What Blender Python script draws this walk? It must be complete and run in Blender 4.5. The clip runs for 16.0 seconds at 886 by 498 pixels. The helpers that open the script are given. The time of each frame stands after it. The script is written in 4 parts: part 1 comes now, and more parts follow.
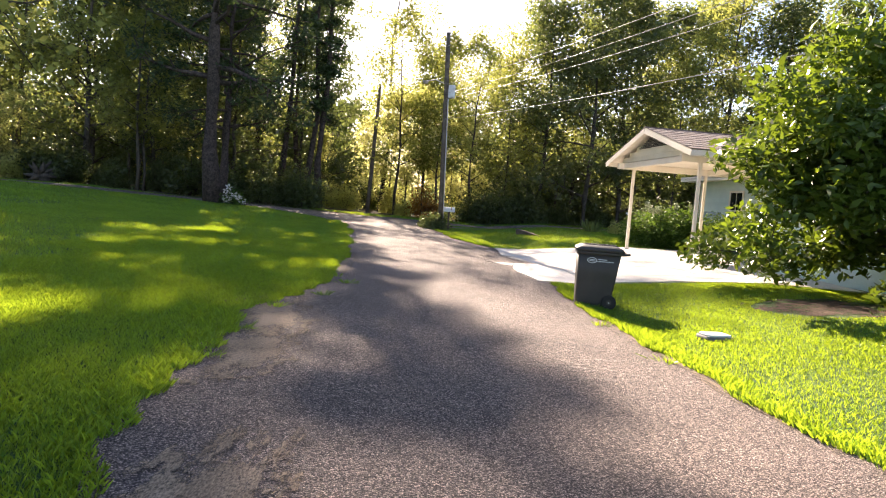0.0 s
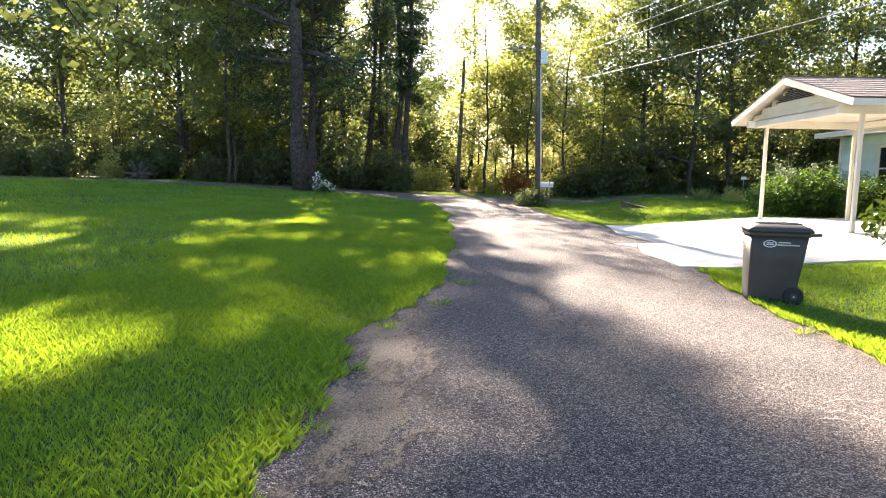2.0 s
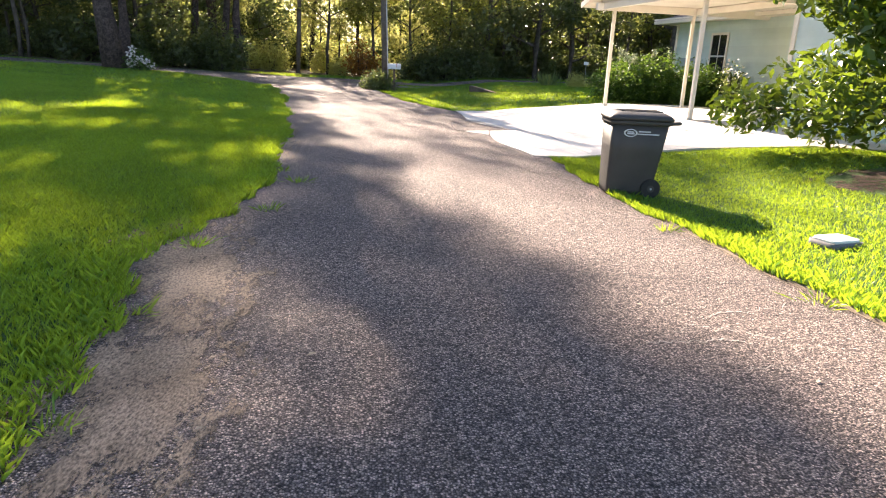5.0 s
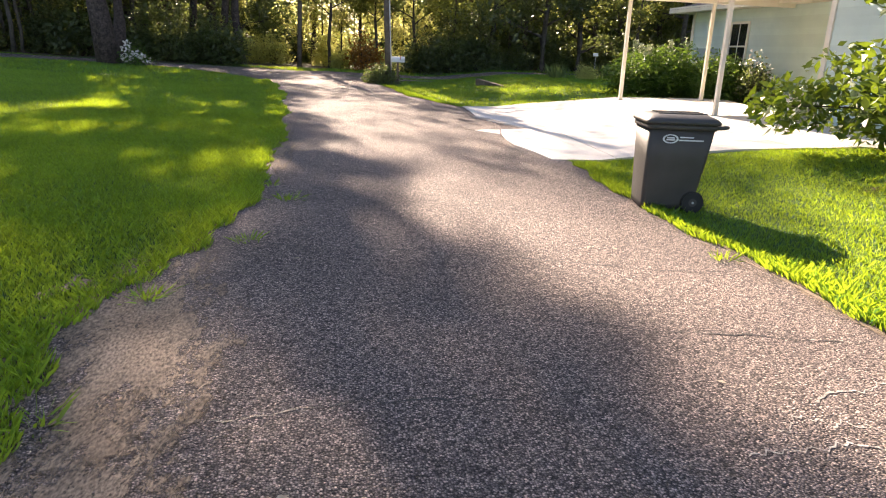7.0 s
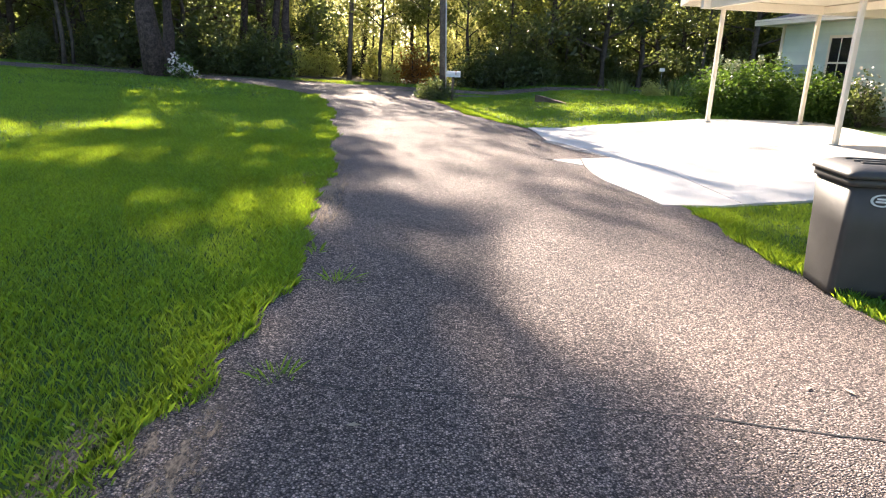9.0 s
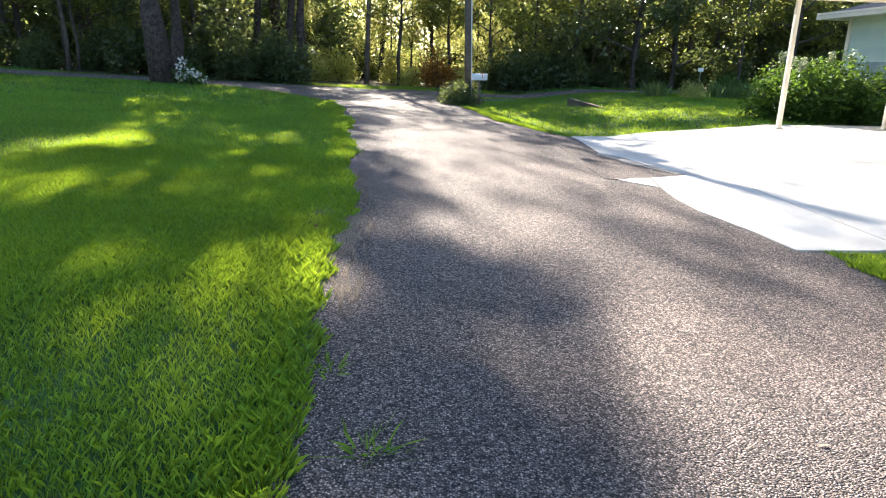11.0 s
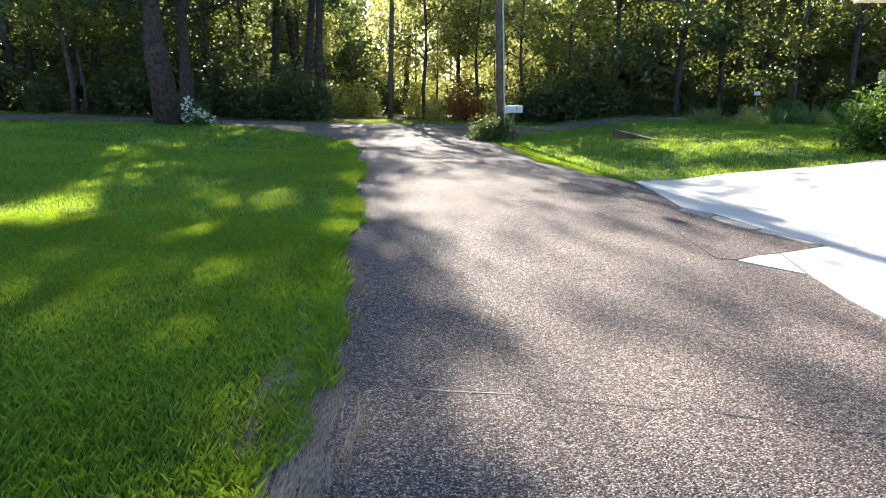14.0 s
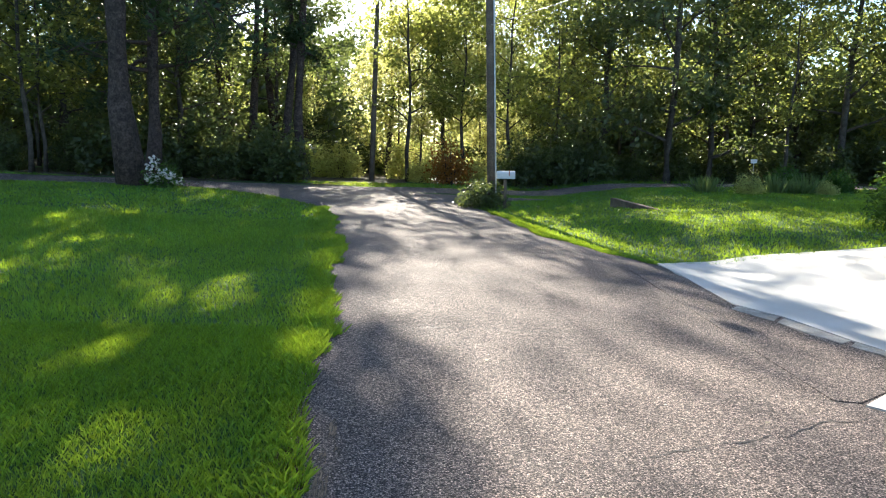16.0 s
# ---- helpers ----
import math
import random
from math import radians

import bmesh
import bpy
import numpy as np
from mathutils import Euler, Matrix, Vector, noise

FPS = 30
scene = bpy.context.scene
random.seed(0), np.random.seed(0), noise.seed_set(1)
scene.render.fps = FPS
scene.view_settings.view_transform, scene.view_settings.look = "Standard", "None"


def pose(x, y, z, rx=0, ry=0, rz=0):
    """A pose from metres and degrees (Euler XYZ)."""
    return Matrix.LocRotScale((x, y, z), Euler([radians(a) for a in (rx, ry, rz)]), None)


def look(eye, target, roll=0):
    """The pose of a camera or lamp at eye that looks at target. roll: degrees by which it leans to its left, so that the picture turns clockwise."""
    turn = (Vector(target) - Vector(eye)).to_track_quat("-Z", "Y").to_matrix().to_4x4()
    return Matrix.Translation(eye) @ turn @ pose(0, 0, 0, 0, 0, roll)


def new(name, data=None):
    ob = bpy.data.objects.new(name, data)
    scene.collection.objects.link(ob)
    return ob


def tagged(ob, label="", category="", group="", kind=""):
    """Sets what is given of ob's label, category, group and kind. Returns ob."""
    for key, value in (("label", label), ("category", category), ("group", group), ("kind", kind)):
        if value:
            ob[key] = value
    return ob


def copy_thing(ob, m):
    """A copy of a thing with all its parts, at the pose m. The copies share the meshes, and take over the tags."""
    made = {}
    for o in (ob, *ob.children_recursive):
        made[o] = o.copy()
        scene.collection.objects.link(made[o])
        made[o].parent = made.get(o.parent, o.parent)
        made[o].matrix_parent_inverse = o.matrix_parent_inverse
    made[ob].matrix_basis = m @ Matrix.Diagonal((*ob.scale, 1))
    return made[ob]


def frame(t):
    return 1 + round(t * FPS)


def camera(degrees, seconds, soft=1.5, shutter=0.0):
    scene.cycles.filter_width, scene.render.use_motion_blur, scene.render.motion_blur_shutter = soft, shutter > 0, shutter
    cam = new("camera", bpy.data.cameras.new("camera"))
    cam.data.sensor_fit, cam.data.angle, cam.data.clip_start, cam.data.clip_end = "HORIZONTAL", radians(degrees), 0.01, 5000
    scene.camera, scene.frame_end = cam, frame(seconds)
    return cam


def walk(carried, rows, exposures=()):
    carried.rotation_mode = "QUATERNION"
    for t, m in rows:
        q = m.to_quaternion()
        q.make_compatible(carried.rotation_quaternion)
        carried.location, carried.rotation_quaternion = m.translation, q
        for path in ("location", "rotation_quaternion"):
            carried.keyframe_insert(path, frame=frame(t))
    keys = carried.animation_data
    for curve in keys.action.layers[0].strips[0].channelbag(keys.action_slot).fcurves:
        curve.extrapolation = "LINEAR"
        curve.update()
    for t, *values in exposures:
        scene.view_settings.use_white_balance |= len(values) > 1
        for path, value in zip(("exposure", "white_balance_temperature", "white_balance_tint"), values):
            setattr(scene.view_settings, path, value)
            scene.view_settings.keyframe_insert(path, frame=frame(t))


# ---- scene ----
cam = camera(68.2, 16.0, 1.1)
METRES, EYE, TILT, LEAN, TURN = 14.3, 1.5, 0.0, 2.6, 0.0
ROWS = [
    (0.0, 0.0, 0.0, 0.0, 0.52, -4.22, -7.02),
    (0.5, -0.0069, 0.0366, -0.0, 2.63, -4.28, -6.71),
    (1.0, -0.0203, 0.072, 0.0038, 5.19, -5.22, -5.44),
    (1.5, -0.035, 0.1013, 0.0001, 7.01, -6.14, -4.18),
    (2.0, -0.0472, 0.131, 0.0014, 7.81, -6.97, -3.68),
    (2.5, -0.058, 0.15, -0.0027, 7.19, -7.48, -4.19),
    (3.0, -0.0623, 0.1643, -0.0037, 7.32, -7.99, -4.48),
    (3.5, -0.0549, 0.1836, -0.0043, 6.14, -9.18, -4.71),
    (4.0, -0.0476, 0.196, -0.0032, -0.12, -12.18, -5.22),
    (6.5, -0.0445, 0.261, -0.003, -6.74, -16.96, -4.97),
    (7.0, -0.0441, 0.2914, 0.0005, -5.0, -16.66, -4.53),
    (7.5, -0.0491, 0.3281, 0.0022, -3.64, -16.11, -4.29),
    (8.0, -0.0527, 0.3634, 0.0017, -2.53, -15.68, -4.31),
    (8.5, -0.0592, 0.4014, 0.0037, -1.67, -15.93, -4.67),
    (11.0, -0.0934, 0.5964, -0.0013, 0.25, -15.84, -4.19),
    (11.5, -0.093, 0.6363, 0.0021, 0.37, -14.98, -4.06),
    (12.0, -0.0899, 0.6743, 0.0043, 0.28, -14.81, -3.93),
    (12.5, -0.086, 0.7087, 0.0017, 0.1, -14.91, -3.78),
    (13.0, -0.0842, 0.7454, 0.0026, -0.17, -15.0, -3.72),
    (13.5, -0.0887, 0.7808, 0.0022, 0.89, -14.2, -3.02),
    (14.0, -0.1028, 0.8206, 0.0035, 2.47, -13.5, -2.57),
    (14.5, -0.1196, 0.859, 0.0053, 2.89, -12.39, -2.76),
    (15.0, -0.1274, 0.8962, 0.0056, 2.52, -11.12, -2.79),
    (15.5, -0.1272, 0.9336, 0.0076, 1.69, -9.74, -3.04),
    (16.0, -0.1249, 0.9699, 0.009, 0.77, -8.26, -3.44),
]
walk(cam, [(t, pose(0, 0, EYE, TILT, LEAN, TURN) @ pose(METRES * x, METRES * y, METRES * z, 90 + pitch, roll, yaw)) for t, x, y, z, yaw, pitch, roll in ROWS],
     [(0.0, 2.15, 6950, 21), (3.0, 2.75, 6250, 13), (4.2, 2.6, 6550, 17), (7.0, 2.35, 7100, 22), (8.7, 2.5, 6650, 18), (11.0, 2.5, 6050, 11), (13.5, 2.42, 5950, 9), (16.0, 2.28, 5950, 7)])

# ---------- world, sun ----------
SUN_EL, SUN_AZ = radians(27), radians(-11.7)      # azimuth from +y, to the left negative
world = bpy.data.worlds.new("sky")
scene.world = world
world.use_nodes = True
wn = world.node_tree
sky = wn.nodes.new("ShaderNodeTexSky")
sky.sky_type, sky.sun_disc = "NISHITA", False
sky.sun_elevation, sky.sun_rotation = SUN_EL, SUN_AZ
sky.air_density, sky.dust_density = 1.0, 0.5
wn.links.new(sky.outputs[0], wn.nodes["Background"].inputs[0])
wn.nodes["Background"].inputs[1].default_value = 0.062
sun_data = bpy.data.lights.new("sun", "SUN")
sun_data.energy, sun_data.angle, sun_data.color = 5.0, radians(0.55), (1.0, 0.88, 0.7)
sun = new("sun", sun_data)
toward = Vector((math.sin(SUN_AZ) * math.cos(SUN_EL), math.cos(SUN_AZ) * math.cos(SUN_EL), math.sin(SUN_EL)))
sun.matrix_world = look(toward * 60, (0, 0, 0))

# ---------- materials ----------


def material(name, colour, colour2=None, scale=5.0, rough=0.8, bump=0.0, bump_scale=40.0, metal=0.0, fine=0.0, per=None, detail=6.0, spec=0.4):
    """A surface of two colours mixed by a coarse noise, varied by a fine one, with relief."""
    m = bpy.data.materials.new(name)
    m.use_nodes = True
    n, l = m.node_tree.nodes, m.node_tree.links
    b = n["Principled BSDF"]
    b.inputs["Roughness"].default_value, b.inputs["Metallic"].default_value = rough, metal
    b.inputs["Specular IOR Level"].default_value = spec
    co = n.new("ShaderNodeTexCoord")
    big = n.new("ShaderNodeTexNoise")
    big.inputs["Scale"].default_value, big.inputs["Detail"].default_value = scale, detail
    l.new(co.outputs["Object"], big.inputs["Vector"])
    ramp = n.new("ShaderNodeValToRGB")
    ramp.color_ramp.elements[0].position, ramp.color_ramp.elements[1].position = 0.35, 0.65
    ramp.color_ramp.elements[0].color = (*colour, 1)
    ramp.color_ramp.elements[1].color = (*(colour2 or [c * 1.25 for c in colour]), 1)
    l.new(big.outputs["Fac"], ramp.inputs["Fac"])
    out = ramp.outputs["Color"]
    small = n.new("ShaderNodeTexNoise")
    small.inputs["Scale"].default_value, small.inputs["Detail"].default_value = bump_scale, 4.0
    l.new(co.outputs["Object"], small.inputs["Vector"])
    if fine:
        ran = n.new("ShaderNodeMapRange")
        ran.inputs["From Min"].default_value, ran.inputs["From Max"].default_value = 0.3, 0.7
        ran.inputs["To Min"].default_value, ran.inputs["To Max"].default_value = 1 - fine, 1 + fine
        l.new(small.outputs["Fac"], ran.inputs["Value"])
        mul = n.new("ShaderNodeVectorMath")
        mul.operation = "SCALE"
        l.new(out, mul.inputs[0])
        l.new(ran.outputs["Result"], mul.inputs["Scale"])
        out = mul.outputs["Vector"]
    if per:
        if per[0] == "island":
            src = n.new("ShaderNodeNewGeometry").outputs["Random Per Island"]
        else:
            src = n.new("ShaderNodeObjectInfo").outputs["Random"]
        hsv = n.new("ShaderNodeHueSaturation")
        mv = n.new("ShaderNodeMapRange")
        mv.inputs["To Min"].default_value, mv.inputs["To Max"].default_value = 1 - per[1], 1 + per[1]
        l.new(src, mv.inputs["Value"])
        l.new(mv.outputs["Result"], hsv.inputs["Value"])
        l.new(out, hsv.inputs["Color"])
        out = hsv.outputs["Color"]
    l.new(out, b.inputs["Base Color"])
    if bump:
        bp = n.new("ShaderNodeBump")
        bp.inputs["Strength"].default_value, bp.inputs["Distance"].default_value = bump, 0.02
        l.new(small.outputs["Fac"], bp.inputs["Height"])
        l.new(bp.outputs["Normal"], b.inputs["Normal"])
    return m


def leaf_material(name, dark, light, through_colour, share=0.45, rough=0.5, scale=0.35, spec=0.35, vary_by=0.55):
    """Foliage: each leaf with its own tone, light passing through it."""
    m = bpy.data.materials.new(name)
    m.use_nodes = True
    n, l = m.node_tree.nodes, m.node_tree.links
    b = n["Principled BSDF"]
    b.inputs["Roughness"].default_value = rough
    b.inputs["Specular IOR Level"].default_value = spec
    geo = n.new("ShaderNodeNewGeometry")
    co = n.new("ShaderNodeTexCoord")
    tex = n.new("ShaderNodeTexNoise")
    tex.inputs["Scale"].default_value = scale
    l.new(co.outputs["Object"], tex.inputs["Vector"])
    add = n.new("ShaderNodeMath")
    add.operation = "ADD"
    half = n.new("ShaderNodeMath")
    half.operation = "MULTIPLY_ADD"
    half.inputs[1].default_value, half.inputs[2].default_value = vary_by, -vary_by / 2
    l.new(geo.outputs["Random Per Island"], half.inputs[0])
    l.new(half.outputs[0], add.inputs[0])
    l.new(tex.outputs["Fac"], add.inputs[1])
    ramp = n.new("ShaderNodeValToRGB")
    ramp.color_ramp.elements[0].position, ramp.color_ramp.elements[1].position = 0.2, 0.8
    ramp.color_ramp.elements[0].color, ramp.color_ramp.elements[1].color = (*dark, 1), (*light, 1)
    l.new(add.outputs[0], ramp.inputs["Fac"])
    l.new(ramp.outputs["Color"], b.inputs["Base Color"])
    tr = n.new("ShaderNodeBsdfTranslucent")
    mixc = n.new("ShaderNodeMix")
    mixc.data_type, mixc.blend_type = "RGBA", "MULTIPLY"
    mixc.inputs["Factor"].default_value = 1.0
    vary = n.new("ShaderNodeMapRange")
    vary.inputs["To Min"].default_value, vary.inputs["To Max"].default_value = 0.6, 1.2
    l.new(add.outputs[0], vary.inputs["Value"])
    mixc.inputs[6].default_value = (*through_colour, 1)
    l.new(vary.outputs["Result"], mixc.inputs[7])
    l.new(mixc.outputs[2], tr.inputs["Color"])
    mix = n.new("ShaderNodeMixShader")
    mix.inputs["Fac"].default_value = share
    l.new(b.outputs[0], mix.inputs[1])
    l.new(tr.outputs[0], mix.inputs[2])
    l.new(mix.outputs[0], n["Material Output"].inputs["Surface"])
    return m


def asphalt_material():
    """Worn chip-seal: pale and dark stones in a grey binder, with bleached and stained patches."""
    m = material("chip_seal", (0.275, 0.232, 0.216), (0.385, 0.322, 0.292), 0.5, 0.85, 0.0, 30, spec=0.3)
    n, l = m.node_tree.nodes, m.node_tree.links
    b = n["Principled BSDF"]
    base = b.inputs["Base Color"].links[0].from_socket
    co = n.new("ShaderNodeTexCoord")
    vor = n.new("ShaderNodeTexVoronoi")
    vor.inputs["Scale"].default_value = 100
    l.new(co.outputs["Object"], vor.inputs["Vector"])
    sep = n.new("ShaderNodeSeparateColor")
    l.new(vor.outputs["Color"], sep.inputs["Color"])
    tone = n.new("ShaderNodeValToRGB")
    els = tone.color_ramp.elements
    els[0].position, els[0].color = 0.0, (0.22, 0.21, 0.23, 1)
    els[1].position, els[1].color = 1.0, (2.4, 2.2, 2.1, 1)
    for place, c in ((0.4, (0.62, 0.6, 0.62)), (0.8, (1.35, 1.27, 1.22))):
        els.new(place).color = (*c, 1)
    l.new(sep.outputs["Red"], tone.inputs["Fac"])
    gap = n.new("ShaderNodeMapRange")
    gap.inputs["From Min"].default_value, gap.inputs["From Max"].default_value = 0.3, 0.68
    gap.inputs["To Min"].default_value, gap.inputs["To Max"].default_value = 1.0, 0.24
    l.new(vor.outputs["Distance"], gap.inputs["Value"])
    joint = n.new("ShaderNodeVectorMath")
    joint.operation = "SCALE"
    l.new(tone.outputs["Color"], joint.inputs[0])
    l.new(gap.outputs["Result"], joint.inputs["Scale"])
    # clusters where the binder has bled or the stones have worn away
    bleed = n.new("ShaderNodeTexNoise")
    bleed.inputs["Scale"].default_value, bleed.inputs["Detail"].default_value, bleed.inputs["Roughness"].default_value = 22, 5, 0.7
    l.new(co.outputs["Object"], bleed.inputs["Vector"])
    bran = n.new("ShaderNodeMapRange")
    bran.inputs["From Min"].default_value, bran.inputs["From Max"].default_value = 0.32, 0.68
    bran.inputs["To Min"].default_value, bran.inputs["To Max"].default_value = 0.68, 1.32
    l.new(bleed.outputs["Fac"], bran.inputs["Value"])
    wear = n.new("ShaderNodeVectorMath")
    wear.operation = "SCALE"
    l.new(joint.outputs["Vector"], wear.inputs[0])
    l.new(bran.outputs["Result"], wear.inputs["Scale"])
    mul = n.new("ShaderNodeMix")
    mul.data_type, mul.blend_type = "RGBA", "MULTIPLY"
    mul.inputs["Factor"].default_value = 1.0
    l.new(base, mul.inputs[6])
    l.new(wear.outputs["Vector"], mul.inputs[7])
    l.new(mul.outputs[2], b.inputs["Base Color"])
    bp = n.new("ShaderNodeBump")
    bp.inputs["Strength"].default_value, bp.inputs["Distance"].default_value = 1.0, 0.016
    bp.invert = True
    l.new(vor.outputs["Distance"], bp.inputs["Height"])
    l.new(bp.outputs["Normal"], b.inputs["Normal"])
    return m


M_ASPHALT = asphalt_material()
M_SOIL = material("lawn_soil", (0.035, 0.085, 0.015), (0.065, 0.125, 0.025), 1.2, 0.95, 0.8, 60, fine=0.5)
M_DIRT = material("pale_dirt", (0.2, 0.145, 0.1), (0.34, 0.255, 0.185), 2.5, 0.95, 1.0, 60, fine=0.7)
M_MULCH = material("mulch", (0.06, 0.035, 0.022), (0.12, 0.075, 0.05), 6, 0.95, 1.0, 50, fine=0.6)
M_FLOOR = material("forest_floor", (0.05, 0.035, 0.02), (0.09, 0.07, 0.035), 0.6, 0.95, 1.0, 12, fine=0.5)
M_CRACKED = material("weathered_concrete", (0.3, 0.275, 0.245), (0.48, 0.44, 0.4), 5, 0.9, 0.8, 70, fine=0.3)
M_CONCRETE = material("concrete", (0.58, 0.54, 0.49), (0.68, 0.64, 0.59), 1.3, 0.85, 0.25, 120, fine=0.12)
M_PINEBARK = material("pine_bark", (0.045, 0.034, 0.031), (0.1, 0.075, 0.068), 5, 0.95, 1.0, 14, fine=0.5)
M_BARK = material("bark", (0.05, 0.042, 0.036), (0.105, 0.09, 0.075), 4, 0.95, 1.0, 22, fine=0.4)
M_POLE = material("weathered_pole", (0.1, 0.08, 0.065), (0.17, 0.14, 0.115), 3, 0.9, 0.6, 35, fine=0.3)
M_WOOD = material("old_timber", (0.10, 0.075, 0.055), (0.19, 0.15, 0.11), 4, 0.9, 0.8, 40, fine=0.3)
M_BIN = material("bin_plastic", (0.05, 0.046, 0.043), (0.066, 0.061, 0.057), 3, 0.6, 0.12, 180, fine=0.08)
M_BLACK = material("black_rubber", (0.015, 0.015, 0.016), (0.025, 0.025, 0.026), 8, 0.6, 0.2, 90)
M_BADGE = material("pale_badge", (0.55, 0.56, 0.58), (0.65, 0.66, 0.68), 8, 0.5)
M_WHITE = material("cream_paint", (0.74, 0.68, 0.58), (0.82, 0.76, 0.66), 1.5, 0.6, 0.1, 60, fine=0.05)
M_SIDING = material("pale_green_siding", (0.55, 0.66, 0.64), (0.62, 0.72, 0.69), 1.5, 0.6, 0.1, 60, fine=0.05, per=("object", 0.05))
M_GABLE = material("gable_board", (0.62, 0.58, 0.45), (0.7, 0.66, 0.53), 1.5, 0.6, 0.1, 60, fine=0.06, per=("object", 0.06))
M_SHINGLE = material("roof_shingle", (0.16, 0.125, 0.115), (0.24, 0.195, 0.18), 5, 0.95, 0.8, 70, fine=0.3, per=("object", 0.14))
M_SHUTTER = material("blue_grey_shutter", (0.24, 0.32, 0.38), (0.29, 0.37, 0.43), 3, 0.6)
M_DARK = material("dark_slat", (0.05, 0.045, 0.04), (0.08, 0.07, 0.06), 5, 0.8)
M_METAL = material("galvanised_metal", (0.45, 0.46, 0.48), (0.55, 0.56, 0.58), 6, 0.45, metal=0.8)
M_WIRE = material("cable_sheath", (0.36, 0.35, 0.34), (0.46, 0.45, 0.44), 6, 0.4)
M_PLASTIC = material("white_plastic", (0.66, 0.66, 0.65), (0.76, 0.76, 0.75), 4, 0.5)
M_BOX = material("beige_box", (0.6, 0.54, 0.46), (0.68, 0.62, 0.54), 3, 0.7, 0.1, 60)
M_DULL = material("dark_grey_box", (0.11, 0.11, 0.115), (0.15, 0.15, 0.155), 3, 0.7)
M_BRICK = material("foundation", (0.3, 0.27, 0.24), (0.4, 0.36, 0.33), 4, 0.9, 0.5, 60)
M_TERRA = material("terracotta", (0.42, 0.16, 0.08), (0.5, 0.2, 0.11), 6, 0.8)
M_GLASS = bpy.data.materials.new("window_glass")
M_GLASS.use_nodes = True
_g = M_GLASS.node_tree.nodes["Principled BSDF"]
_g.inputs["Base Color"].default_value, _g.inputs["Roughness"].default_value = (0.02, 0.022, 0.025, 1), 0.05
M_LITTER = material("dead_leaf", (0.3, 0.24, 0.16), (0.5, 0.44, 0.34), 20, 0.8, per=("object", 0.3))

M_GRASS = leaf_material("grass_blades", (0.025, 0.14, 0.032), (0.07, 0.25, 0.05), (0.47, 0.62, 0.028), 0.48, 0.4, 0.5, 0.4, 0.95)
M_LEAF = leaf_material("broad_leaves", (0.05, 0.08, 0.024), (0.12, 0.155, 0.048), (0.52, 0.55, 0.13), 0.5)
M_DEEP = leaf_material("deep_green_leaves", (0.03, 0.05, 0.022), (0.08, 0.112, 0.045), (0.3, 0.36, 0.09), 0.36, 0.42, 0.35, 0.5)
M_NEEDLE = leaf_material("pine_needles", (0.022, 0.045, 0.022), (0.05, 0.085, 0.034), (0.14, 0.2, 0.05), 0.25)
# yellow-green foliage, its base colour made paler to look sunlit
M_YELLOW = leaf_material("sunlit_yellow_leaves", (0.18, 0.21, 0.06), (0.36, 0.38, 0.13), (0.88, 0.86, 0.3), 0.58)
M_RUST = leaf_material("rusty_leaves", (0.12, 0.055, 0.02), (0.24, 0.12, 0.035), (0.6, 0.28, 0.06), 0.5)
M_MAGN = leaf_material("glossy_leaves", (0.03, 0.065, 0.014), (0.09, 0.15, 0.03), (0.3, 0.42, 0.03), 0.26, 0.4, 0.8, 0.4)
M_HEDGE = leaf_material("hedge_leaves", (0.025, 0.07, 0.014), (0.075, 0.15, 0.028), (0.22, 0.36, 0.04), 0.3, 0.6, 1.2, 0.25)
M_BLOOM = material("greenish_petals", (0.4, 0.44, 0.26), (0.55, 0.56, 0.38), 9, 0.7)
M_FLOWER = material("white_petals", (0.7, 0.66, 0.62), (0.8, 0.75, 0.72), 9, 0.7)
M_IRIS = leaf_material("strap_leaves", (0.07, 0.13, 0.05), (0.16, 0.22, 0.08), (0.35, 0.45, 0.12), 0.4)

# ---------- mesh helpers ----------


def mesh_from(name, verts, faces, mat=None, smooth=False):
    me = bpy.data.meshes.new(name)
    me.from_pydata([tuple(v) for v in verts], [], [tuple(f) for f in faces])
    if mat:
        me.materials.append(mat)
    if smooth:
        me.polygons.foreach_set("use_smooth", [True] * len(me.polygons))
    me.update()
    return me


def fast_mesh(name, verts, size, mat):
    """A mesh of loose polygons with the same number of corners, from an array of corners."""
    me = bpy.data.meshes.new(name)
    v = np.asarray(verts, np.float32).reshape(-1, 3)
    n = len(v) // size
    me.vertices.add(len(v))
    me.vertices.foreach_set("co", v.ravel())
    me.loops.add(len(v))
    me.loops.foreach_set("vertex_index", np.arange(len(v), dtype=np.int32))
    me.polygons.add(n)
    me.polygons.foreach_set("loop_start", np.arange(0, n * size, size, dtype=np.int32))
    me.update(calc_edges=True)
    me.materials.append(mat)
    return me


def part(name, bm, mat, parent, label=""):
    me = bpy.data.meshes.new(name)
    bm.to_mesh(me)
    bm.free()
    me.materials.append(mat)
    ob = new(name, me)
    ob.parent = parent
    return tagged(ob, label)


def part_mesh(name, me, parent, label=""):
    ob = new(name, me)
    ob.parent = parent
    return tagged(ob, label)


def thing(name, m, label, category, group="", kind=""):
    ob = new(name)
    ob.matrix_world = m
    ob.empty_display_size = 0.2
    return tagged(ob, label, category, group, kind)


